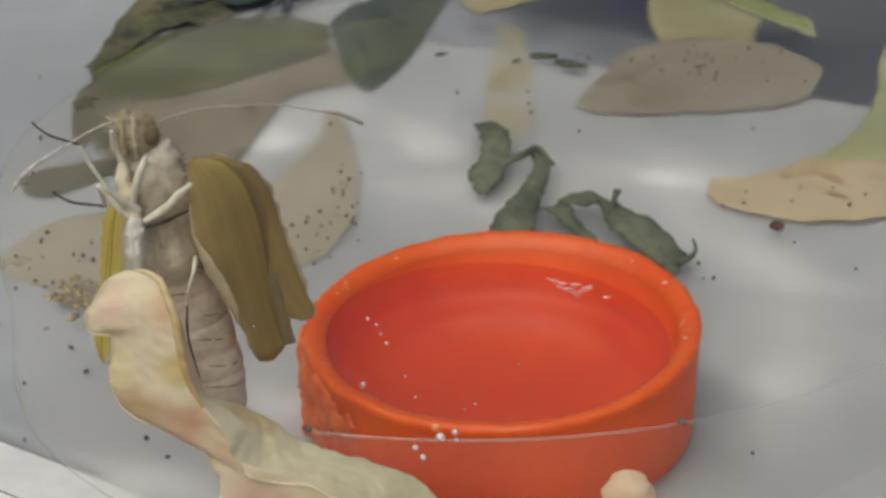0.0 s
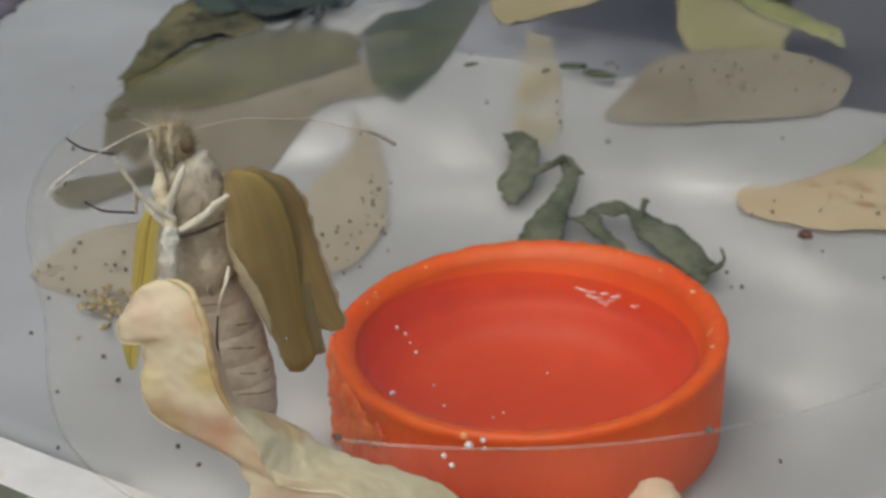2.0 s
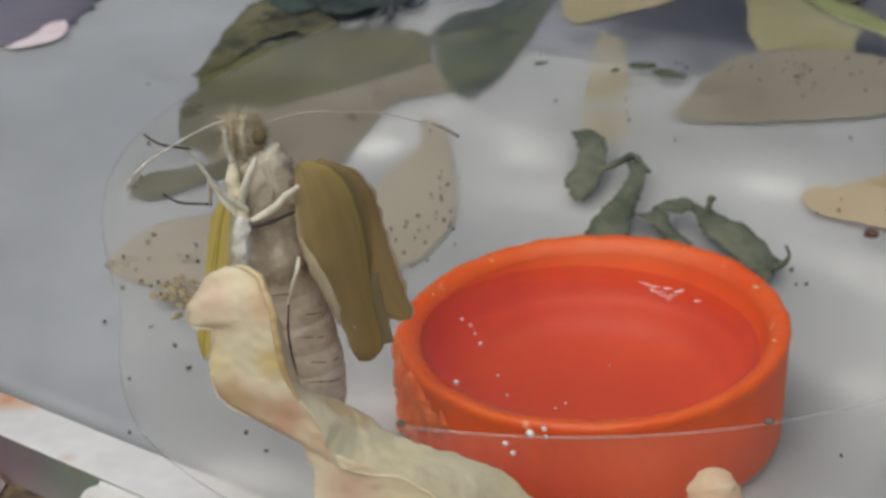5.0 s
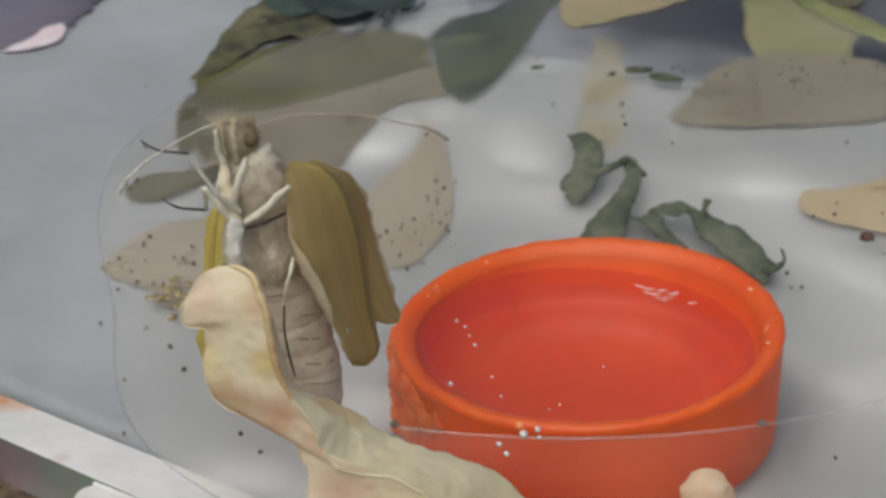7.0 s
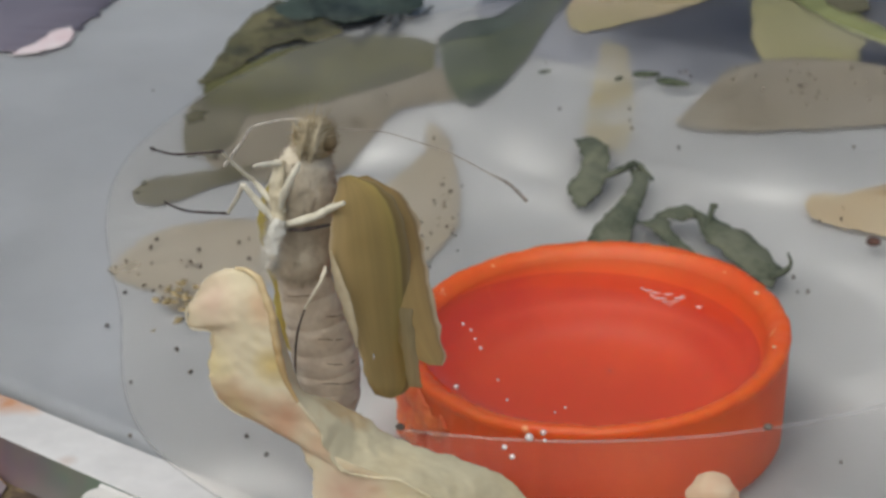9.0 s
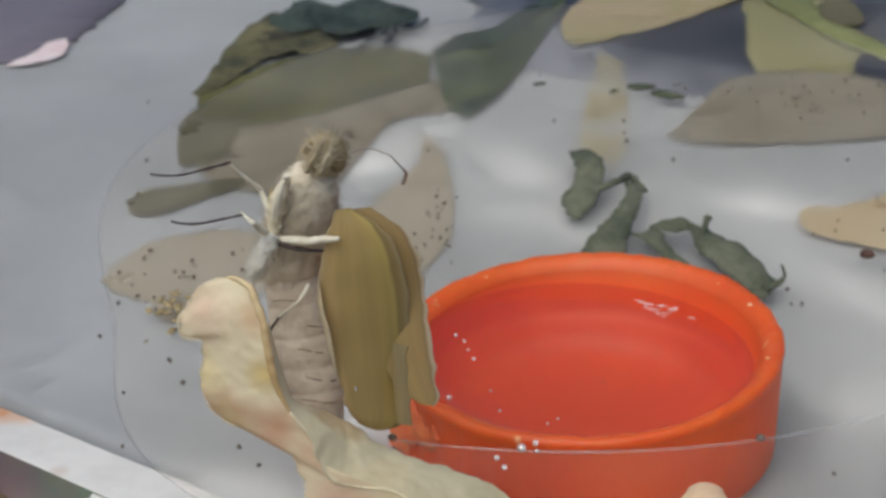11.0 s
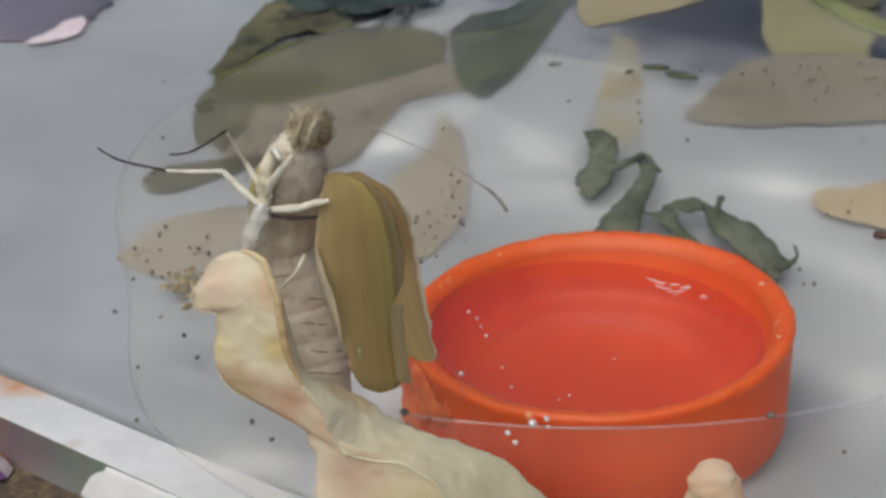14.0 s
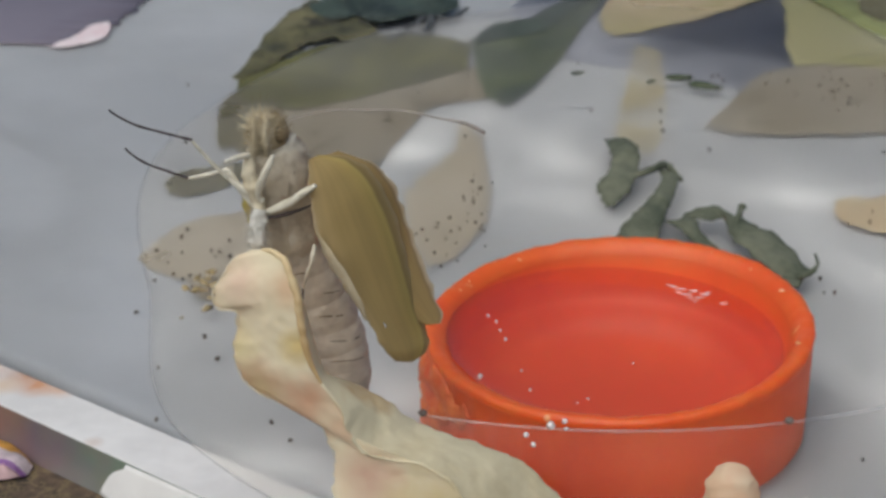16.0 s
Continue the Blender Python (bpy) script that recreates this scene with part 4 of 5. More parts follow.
def dried_sprig():
    sprig = tagged(new("dried_sprig"), "shrivelled dark green sprig beside the cap", "sprig")
    up = (0, -0.3, 1)
    a = sheet([(-1.8, 54.3, 1.5), (-1.0, 49.0, 1.8), (-1.3, 45.1, 1.6), (-2.2, 42.4, 1.2), (-1.2, 39.2, 0.6)], [(0.1, 54.4, 1.5), (1.4, 50.8, 2.2), (1.7, 47.3, 1.8), (1.1, 42.5, 1.2), (-0.5, 38.9, 0.6)], 0.3, 0.12, 40, 12, 0.42, 0.34, 3, up)
    part("leaflet", a, DRY_GREEN, sprig)
    b = sheet([(3.7, 46.7, 1.6), (3.7, 42.0, 1.8), (2.3, 38.1, 1.6), (0.4, 34.3, 1.0), (-0.6, 30.7, 0.4)], [(5.7, 45.8, 1.4), (5.1, 40.7, 1.4), (4.3, 36.3, 1.2), (3.7, 32.6, 0.8), (3.4, 30.3, 0.4)], 0.35, 0.12, 40, 12, 0.42, 0.34, 6, up)
    part("leaflet", b, DRY_GREEN, sprig)
    c = sheet([(5.9, 36.7, 1.2), (8.8, 37.7, 1.6), (11.7, 34.1, 1.8), (14.5, 31.2, 1.6), (16.7, 26.8, 0.8)], [(8.4, 35.2, 1.2), (9.6, 35.8, 1.4), (10.2, 31.1, 1.4), (12.7, 27.2, 1.0), (15.5, 22.9, 0.5)], 0.35, 0.12, 44, 12, 0.42, 0.34, 9, up)
    part("leaflet", c, DRY_GREEN, sprig)
    d = sheet([(4.2, 35.0, 1.0), (5.4, 33.5, 1.2), (6.5, 32.0, 1.0), (8.0, 29.5, 0.5)], [(6.4, 36.8, 1.0), (7.2, 35.0, 1.2), (7.4, 33.0, 1.0), (9.5, 30.5, 0.5)], 0.3, 0.12, 24, 6, 0.4, 0.3, 12, up)
    part("leaflet", d, DRY_GREEN, sprig)
    part("twig", tube([(1.0, 44.1, 1.5), (3.2, 45.5, 2.0), (4.4, 47.4, 1.6), (5.8, 44.7, 1.2)], [0.3, 0.35, 0.4, 0.2], 20, 8, rough=0.5), DRY_GREEN, sprig)
    part("twig", tube([(10.3, 32.4, 1.6), (10.9, 34.2, 2.6), (11.1, 34.8, 3.0)], [0.3, 0.3, 0.4], 8, 8, rough=0.5), DRY_GREEN, sprig)
    part("twig", tube([(15.5, 24.6, 1.0), (16.5, 24.6, 1.4), (17.2, 25.0, 2.0), (17.0, 26.0, 2.6)], [0.42, 0.34, 0.14, 0.1], 12, 8, rough=0.5), DRY_GREEN, sprig)
    sprig.location = Vector((0, -1.2, 1.0)) * MM
    return sprig


dried_sprig()

def film_top(x, y):
    """The height at which a crumb rests: on the film, or on the tray floor beyond it."""
    out = math.hypot(x - FILM_X, y - FILM_Y) / film_radius(math.atan2(y - FILM_Y, x - FILM_X))
    return 1.45 - 0.95 * out ** 5 if out < 1 else 0.2


# droppings, each a small dark pellet
PELLETS = [(-16.2, 54.9), (8.8, 53.7), (4.1, 58.7), (17.6, 24.5), (17.7, 21.7), (18.6, 21.8), (-23.4, -6.4), (-33.4, 9.2), (18.3, -5.4), (-22.5, 67.5), (-39.9, 28.7), (-5.5, 79.0), (26.4, 55), (26.5, 29), (31, 24), (-25.3, -4), (-31.5, 5.5), (-29.2, 8), (-36, 4), (-34.3, -3.5), (-40.4, 14), (-34, 14.5), (-28.0, 10.2), (-45, 52), (-49, 70), (3.9, 61), (3.9, 64.5), (-3.5, 64)]
pellet_meshes = []
for k in range(5):
    b = lump(0.42, k * 1.7, (1.0, 0.85, 0.8), 0.45)
    ob = part("dropping", b, PELLET)
    pellet_meshes.append(ob.data)
    bpy.data.objects.remove(ob)
brown = part("dropping", lump(0.62, 9, (1.1, 0.9, 0.8), 0.4), BROWN_PELLET)
tagged(brown, "brown round dropping on the white floor", "dropping", "droppings")
brown.location = Vector((25.4, 32.0, 1.6)) * MM
rnd = random.Random(11)
for x, y in PELLETS:
    ob = new("dropping", pellet_meshes[rnd.randrange(5)])
    ob.location, ob.rotation_euler = Vector((x, y, film_top(x, y))) * MM, (rnd.random() * 6, rnd.random() * 6, rnd.random() * 6)
    ob.scale = [rnd.uniform(0.3, 0.55)] * 3
    tagged(ob, "small dark dropping on plastic film", "dropping", "droppings")
for x0, y0, sx, sy, count in ((-13.6, 38, 0.8, 7, 22), (-16.5, 29, 1.6, 3, 16), (-37, 26, 3.5, 4, 18), (-34.5, 17, 1.6, 2, 12), (22, 74, 7, 4.5, 34), (30, 38, 6, 3, 8)):
    for k in range(count):
        ob = new("dropping", pellet_meshes[rnd.randrange(5)])
        ob.location = Vector((rnd.gauss(x0, sx), rnd.gauss(y0, sy * 0.8), 0)) * MM
        ob.location.z = film_top(ob.location.x / MM, ob.location.y / MM) * MM
        ob.rotation_euler, ob.scale = (rnd.random() * 6, rnd.random() * 6, rnd.random() * 6), [rnd.uniform(0.22, 0.5)] * 3
        tagged(ob, "tiny dark dropping on a pale dry leaf", "dropping", "droppings")


crumb = part("crumb", lump(0.5, 4, (1.2, 0.9, 0.5), 0.6), surface("crumb", (0.44, 0.35, 0.20), (0.26, 0.20, 0.10), 900, 0.8, bump=0.4))
crumb_mesh = crumb.data
bpy.data.objects.remove(crumb)
for k in range(26):
    ob = new("crumb", crumb_mesh)
    ob.location = Vector((rnd.gauss(-34.6, 1.3), rnd.gauss(17.0, 2.2), 1.4)) * MM
    ob.rotation_euler, ob.scale = (0.3 * rnd.random(), 0.3 * rnd.random(), rnd.random() * 6), [rnd.uniform(0.35, 0.95)] * 3
    tagged(ob, "tan crumb of dry leaf on plastic film", "crumb", "leaf crumbs")
for x, y, turn, size in ((6.0, 75.2, 0.2, 0.75), (8.6, 72.9, -0.3, 0.85), (-5.4, 75.4, 0.5, 0.4), (2.9, 73.6, 0.9, 0.35)):
    ob = part("leaf_fragment", lump(1.3, x, (1.7, 0.7, 0.3), 0.5), TEAL_LEAF)
    ob.location, ob.rotation_euler, ob.scale = Vector((x, y, 1.5)) * MM, (0, 0, turn), [size] * 3
    tagged(ob, "small dark green leaf fragment", "leaf fragment", "leaf fragments")
for x, y, z in ((-12.3, -17.15, 10.0), (11.7, -15.5, 10.0)):
    ob = new("dropping", pellet_meshes[1])
    ob.location, ob.scale = Vector((x, y, z)) * MM, [0.7] * 3
    tagged(ob, "small dark dropping on the clear wall's lip", "dropping", "droppings")


# ---- the butterfly ----
REST = Vector((-19.8, -17.0, 21.6))


def ringed_body(spine, radii, steps, sides, grooves=0, fuzz=0.0, flat=0.85):
    bm = bmesh.new()
    rings = []
    for i in range(steps + 1):
        s = i / steps
        c = curve_at(spine, s)
        r = radius_at(radii, s)
        if grooves:
            r *= 0.94 + 0.07 * abs(math.sin(math.pi * grooves * (s + 0.012 * math.sin(9 * s)))) ** 0.35
        way = (curve_at(spine, min(s + 0.02, 1)) - curve_at(spine, max(s - 0.02, 0))).normalized()
        u = way.cross(Vector((0, 1, 0))).normalized()
        v = way.cross(u)
        ring = []
        for j in range(sides):
            a = 2 * math.pi * j / sides
            d = math.cos(a) * u + flat * math.sin(a) * v
            q = c + d * r
            q += d * fuzz * noise.noise(q * 1.6) + d * fuzz * 0.5 * noise.noise(q * 5)
            ring.append(bm.verts.new(q))
        rings.append(ring)
    for a, b in zip(rings, rings[1:]):
        for j in range(sides):
            bm.faces.new((a[j], a[(j + 1) % sides], b[(j + 1) % sides], b[j]))
    bm.faces.new(rings[0])
    bm.faces.new(rings[-1])
    return bm


def radius_at(radii, s):
    f = s * (len(radii) - 1)
    k = min(int(f), len(radii) - 2)
    return radii[k] + (radii[k + 1] - radii[k]) * (f - k)


def hairs(spine, radii, count, length, seed, flat=0.85, lean=0.6, fine=0.03):
    """Short soft hairs standing off a body, joined; lean: how far they stand off rather than lie along it."""
    r = random.Random(seed)
    bm = bmesh.new()
    for _ in range(count):
        s, a = r.random(), r.random() * 2 * math.pi
        c = curve_at(spine, s)
        rad = radius_at(radii, s)
        way = (curve_at(spine, min(s + 0.02, 1)) - curve_at(spine, max(s - 0.02, 0))).normalized()
        u = way.cross(Vector((0, 1, 0))).normalized()
        v = way.cross(u)
        d = math.cos(a) * u + flat * math.sin(a) * v
        root = c + d * rad * 0.95
        tip = root + (d * lean + way * r.uniform(0.2, 1.0) + Vector((r.gauss(0, 0.2), r.gauss(0, 0.2), r.gauss(0, 0.2)))).normalized() * length * r.uniform(0.5, 1.2)
        x = d.cross(way).normalized() * fine
        p = [bm.verts.new(root + x), bm.verts.new(root - x), bm.verts.new(root + way * fine * 1.6), bm.verts.new(tip)]
        bm.faces.new((p[0], p[1], p[3]))
        bm.faces.new((p[1], p[2], p[3]))
        bm.faces.new((p[2], p[0], p[3]))
    return bm


def local(points):
    return [Vector(p) - REST for p in points]


def wing_scales(name, stops, through_light, streak=0.35):
    """Scales whose tone changes across the wing, from its inner to its outer edge, with fine streaks along it."""
    m = surface(name, (0.5, 0.5, 0.5), (0.4, 0.4, 0.4), 90, 0.6, bump=0.12, grain=10)
    n, l = m.node_tree.nodes, m.node_tree.links
    at, sep, obj, wob, add, ramp, stretch, lines, tone, mul = (n.new("ShaderNode" + k) for k in ("TexCoord", "SeparateXYZ", "TexCoord", "TexNoise", "Math", "ValToRGB", "Mapping", "TexNoise", "MapRange", "Mix"))
    l.new(at.outputs["UV"], sep.inputs[0])
    wob.inputs["Scale"].default_value, wob.inputs["Detail"].default_value = 260, 3
    l.new(obj.outputs["Object"], wob.inputs["Vector"])
    add.operation = "MULTIPLY_ADD"
    add.inputs[1].default_value = 0.05
    l.new(wob.outputs["Fac"], add.inputs[0])
    l.new(sep.outputs[0], add.inputs[2])
    el = ramp.color_ramp.elements
    while len(el) < len(stops):
        el.new(0.5)
    for e, (u, c) in zip(el, stops):
        e.position, e.color = min(1.0, (u + 0.025) / 1.05), (*c, 1)
    scale = n.new("ShaderNodeMath")
    scale.operation = "DIVIDE"
    scale.inputs[1].default_value = 1.05
    l.new(add.outputs[0], scale.inputs[0])
    l.new(scale.outputs[0], ramp.inputs[0])
    stretch.inputs["Scale"].default_value = (7, 1.4, 1)
    l.new(at.outputs["UV"], stretch.inputs["Vector"])
    lines.inputs["Scale"].default_value, lines.inputs["Detail"].default_value = 1.0, 5
    l.new(stretch.outputs[0], lines.inputs["Vector"])
    tone.inputs[1].default_value, tone.inputs[2].default_value = 0.3, 0.7
    tone.inputs[3].default_value, tone.inputs[4].default_value = 1 - streak, 1 + streak * 0.5
    l.new(lines.outputs["Fac"], tone.inputs[0])
    mul.data_type, mul.blend_type = "RGBA", "MULTIPLY"
    mul.inputs[0].default_value = 1.0
    l.new(ramp.outputs[0], mul.inputs[6])
    l.new(tone.outputs[0], mul.inputs[7])
    p = n["Principled BSDF"]
    l.new(mul.outputs[2], p.inputs["Base Color"])
    tl, ms = n.new("ShaderNodeBsdfTranslucent"), n.new("ShaderNodeMixShader")
    l.new(mul.outputs[2], tl.inputs[0])
    ms.inputs[0].default_value = through_light
    l.new(p.outputs[0], ms.inputs[1])
    l.new(tl.outputs[0], ms.inputs[2])
    l.new(ms.outputs[0], n["Material Output"].inputs[0])
    return m


def wing(name, left, right, material, parent, pivot, bulge, seed, label, veins=4, ruffle=0.2, facing=(0.15, -1, 0.2)):
    """A soft wing between its inner and outer edge, with faint veins; it turns about its pivot."""
    l, r = local(left), local(right)
    base = Vector(pivot) - REST
    steps, across = 60, 24
    bm = sheet(l, r, bulge=bulge, thick=0.08, steps=steps, across=across, ruffle=ruffle, fray=0.22, seed=seed, facing=facing, size=0.3)
    bm.verts.index_update()
    uv = bm.loops.layers.uv.new("span")
    for f in bm.faces:
        for c in f.loops:
            i, j = divmod(c.vert.index // 2, across + 1)
            c[uv].uv = (j / across, i / steps)
    ob = part(name, bm, material, parent, label, at=base)
    out = Vector(facing).normalized()
    for k in range(veins):
        v = 0.16 + 0.66 * k / max(veins - 1, 1)
        pts = []
        for i in range(9):
            s = 0.04 + 0.9 * i / 8
            a, b = curve_at(l, s), curve_at(r, s)
            u = 0.5 + (v - 0.5) * min(1, 0.25 + 1.1 * s)
            p = a.lerp(b, u) + out * (bulge * 4 * u * (1 - u) * min(1, 4 * s, 4 * (1 - s) + 0.3) - 0.015)
            p += out * ruffle * (noise.noise(p * 0.3 + Vector((seed, seed, 0))) + 0.3 * noise.noise(p * 0.3 * 4.3))
            pts.append(p - base)
        part("vein", tube(pts, [0.022, 0.022, 0.012], 30, 6), VEIN, ob)
    return ob


def leg(name, points, radii, material=None, label="pale leg"):
    pts = local(points)
    return part(name, tube(pts, radii, 30, 8, rough=0.35), material or LEG_WHITE, butterfly, label, at=pts[0])


FORE_SCALES = wing_scales("forewing_scales", [(0.0, (0.66, 0.56, 0.38)), (0.06, (0.57, 0.44, 0.22)), (0.3, (0.54, 0.41, 0.18)), (0.68, (0.555, 0.425, 0.175)), (0.82, (0.59, 0.465, 0.175)), (0.88, (0.64, 0.525, 0.195)), (0.92, (0.42, 0.315, 0.135)), (0.96, (0.46, 0.35, 0.16)), (1.0, (0.56, 0.46, 0.27))], 0.5, 0.14)
HIND_SCALES = wing_scales("hindwing_scales", [(0.0, (0.47, 0.345, 0.15)), (0.5, (0.52, 0.385, 0.17)), (0.88, (0.49, 0.36, 0.165)), (0.915, (0.37, 0.27, 0.14)), (0.95, (0.60, 0.50, 0.33)), (1.0, (0.76, 0.69, 0.54))], 0.5, 0.12)
LOBE_SCALES = wing_scales("lobe_scales", [(0.0, (0.50, 0.41, 0.22)), (1.0, (0.58, 0.49, 0.30))], 0.65, 0.1)
FAR_SCALES = wing_scales("far_wing_scales", [(0.0, (0.84, 0.76, 0.30)), (0.36, (0.84, 0.72, 0.24)), (0.42, (0.52, 0.44, 0.20)), (0.48, (0.88, 0.76, 0.22)), (0.75, (0.86, 0.78, 0.36)), (1.0, (0.86, 0.82, 0.58))], 0.6, 0.1)
GREY_ANTENNA = surface("grey_antenna", (0.58, 0.53, 0.48), (0.42, 0.37, 0.33), 2500, 0.7, bump=0.4)
TUFT = surface("white_tuft", (0.95, 0.94, 0.90), (0.90, 0.88, 0.82), 700, 0.9, bump=0.4, through_light=0.35)
HEAD_FUR = surface("brown_grey_fur", (0.48, 0.39, 0.25), (0.30, 0.235, 0.135), 420, 0.9, bump=0.4)
PALE_FUR = surface("pale_fur", (0.72, 0.65, 0.50), (0.52, 0.45, 0.31), 600, 0.9, bump=0.4)
LINE = surface("segment_line", (0.26, 0.20, 0.14), (0.16, 0.12, 0.08), 600, 0.8, bump=0.2)

butterfly = tagged(new("butterfly"), "freshly hatched grey butterfly with crumpled olive-yellow wings on a dry leaf", "butterfly")
THORAX = local([(-20.9, -17.0, 29.3), (-20.65, -17.0, 27.2), (-20.25, -17.0, 24.8), (-19.9, -17.0, 22.3), (-19.75, -17.0, 20.9)])
THORAX_R = [1.15, 1.75, 2.05, 2.2, 2.2, 2.1, 1.9, 1.5]
part("thorax", ringed_body(THORAX, THORAX_R, 60, 32, 0, 0.16), FUR, butterfly, "furry grey thorax")
part("fur", hairs(THORAX, THORAX_R, 3600, 0.75, 3, lean=0.45, fine=0.026), FUR, butterfly)["kind"] = "stuff"
SPINE = [(-20.0, -16.8, 22.8), (-19.4, -16.6, 19.9), (-18.65, -16.5, 17.0), (-18.05, -16.5, 14.1), (-17.7, -16.6, 11.7), (-17.7, -16.8, 9.2)]
WAIST = REST + Vector((0, 0.2, 0.6))
BELLY_LINE = [Vector(p) - WAIST for p in SPINE]
BELLY_R = [1.6, 1.95, 2.15, 2.2, 2.0, 1.3]
ABDOMEN = part("abdomen", ringed_body(BELLY_LINE, BELLY_R, 140, 36, 8, 0.1), BELLY, butterfly, "ringed grey-beige abdomen")
ABDOMEN.location = (WAIST - REST) * MM
for s0, a0, a1 in ((0.22, 1.2, 2.2), (0.32, 0.4, 1.3), (0.43, 0.5, 2.0), (0.55, 0.3, 1.4), (0.66, 0.4, 1.8)):
    ring = []
    for k in range(9):
        a = a0 + (a1 - a0) * k / 8
        s = s0 + 0.012 * math.sin(3 * a) + 0.02 * math.cos(a)
        c = curve_at(BELLY_LINE, s)
        way = (curve_at(BELLY_LINE, s0 + 0.02) - curve_at(BELLY_LINE, s0 - 0.02)).normalized()
        u = way.cross(Vector((0, 1, 0))).normalized()
        ring.append(c + (-math.cos(a) * u * (1 if u.x < 0 else -1) - 0.85 * math.sin(a) * Vector((0, 1, 0))) * radius_at(BELLY_R, s) * 0.99)
    part("segment_line", tube(ring, [0.015, 0.05, 0.04, 0.05, 0.015], 24, 6, rough=0.6), LINE, ABDOMEN, "dark crease between rings")

# the head: a furry knob between two round eyes, with bristly palps standing up before it
head_at = Vector((-21.6, -17.2, 29.9)) - REST
head = part("head", lump(1.36, 2, (1.0, 0.88, 0.92), 0.12, 3), HEAD_FUR, butterfly)
head.location = head_at * MM
for (x, y, z), r in (((0.84, -0.60, 0.32), 0.58), ((-0.84, -0.48, 0.28), 0.48)):
    e = lump(r, 5, (0.92, 0.9, 1.05), 0.03, 4)
    bmesh.ops.translate(e, verts=e.verts, vec=(x, y, z))
    part("eye", e, EYE, head, "olive compound eye")
for k, path in enumerate(([(-0.55, -0.95, -1.0), (-0.62, -1.45, -0.1), (-0.58, -1.6, 0.75), (-0.62, -1.45, 1.6)], [(0.05, -0.95, -1.0), (0.12, -1.5, -0.1), (0.06, -1.65, 0.75), (0.12, -1.45, 1.65)])):
    path = [Vector(p) for p in path]
    part("palp", tube(path, [0.16, 0.2, 0.16, 0.1, 0.03], 24, 10, rough=0.6), PALE_FUR, head, "pale bristly palp")
    part("bristles", hairs(path, [0.22, 0.27, 0.2, 0.06], 220, 0.7, 21 + k, lean=0.35, fine=0.024), PALE_FUR, head)["kind"] = "stuff"
part("crest", hairs([Vector(p) for p in ((0, 0, -0.9), (0, 0, 0), (0, 0, 0.8), (0, 0, 1.2))], [1.25, 1.3, 0.95, 0.4], 700, 0.55, 31, lean=0.7, fine=0.024), HEAD_FUR, head)["kind"] = "stuff"
spikes = [Vector(p) for p in ((-0.3, -0.9, 0.6), (-0.28, -1.0, 1.0), (-0.25, -1.0, 1.4))]
part("crest", hairs(spikes, [0.7, 0.6, 0.35], 70, 1.7, 44, lean=0.3, fine=0.034), PALE_FUR, head)["kind"] = "stuff"
FEELER_ROOT = Vector((-22.15, -18.0, 31.3)) - REST - head_at
feeler = [Vector(p) - REST - head_at - FEELER_ROOT for p in [(-22.15, -18.0, 31.36), (-23.1, -19.0, 31.44), (-24.1, -20.0, 31.23), (-25.3, -21.0, 30.8), (-26.6, -21.3, 30.05), (-27.6, -21.7, 29.2), (-28.15, -22.0, 28.5)]]
FEELER = part("antenna", tube(feeler, [0.05, 0.055, 0.06, 0.065, 0.09, 0.13, 0.11], 60, 8, rough=0.2), ANTENNA, head)
FEELER.location = FEELER_ROOT * MM
FAR_ROOT = Vector((-20.3, -17.3, 31.0)) - REST - head_at
other = [Vector(p) - REST - head_at - FAR_ROOT for p in [(-20.3, -17.3, 31.0), (-17.96, -15.67, 31.0), (-15.7, -14.33, 30.5), (-13.9, -13.0, 29.9), (-11.7, -12.0, 29.0), (-10.15, -11.0, 28.25), (-8.95, -10.0, 27.1)]]
FAR_FEELER = part("antenna", tube(other, [0.03, 0.035, 0.035, 0.04, 0.05, 0.11, 0.14], 60, 8, rough=0.2), GREY_ANTENNA, head)
FAR_FEELER.location = FAR_ROOT * MM

HIND = wing("hindwing", [(-17.8, -17.4, 28.4), (-16.6, -17.2, 26.84), (-16.5, -16.9, 23.98), (-16.2, -16.7, 21.15), (-15.6, -16.6, 19.15), (-14.1, -16.3, 17.5), (-12.9, -16.0, 16.75)], [(-16.97, -16.8, 28.58), (-15.1, -16.33, 27.59), (-14.0, -15.87, 25.81), (-13.46, -15.4, 23.47), (-12.91, -15.33, 21.07), (-12.41, -15.27, 18.96), (-11.95, -15.25, 17.3), (-12.1, -15.6, 16.7)], HIND_SCALES, butterfly, (-17.8, -17.4, 28.5), 0.25, 4, "olive lower wing with a pale rim", 0, 0.15)
lobe = wing("hanging_lobe", [(-14.9, -16.6, 20.4), (-14.65, -16.6, 18.8), (-14.35, -16.6, 17.2), (-14.0, -16.6, 15.4)], [(-13.96, -16.2, 20.3), (-13.78, -16.2, 18.65), (-13.5, -16.2, 17.0), (-13.3, -16.2, 15.3)], LOBE_SCALES, HIND, (-17.8, -17.4, 28.5), 0.15, 6, "thin pale flap below the wing", 0, 0.15)
lobe.location = (0, 0, 0)
FORE_PIVOT = Vector((-18.26, -18.4, 28.88))
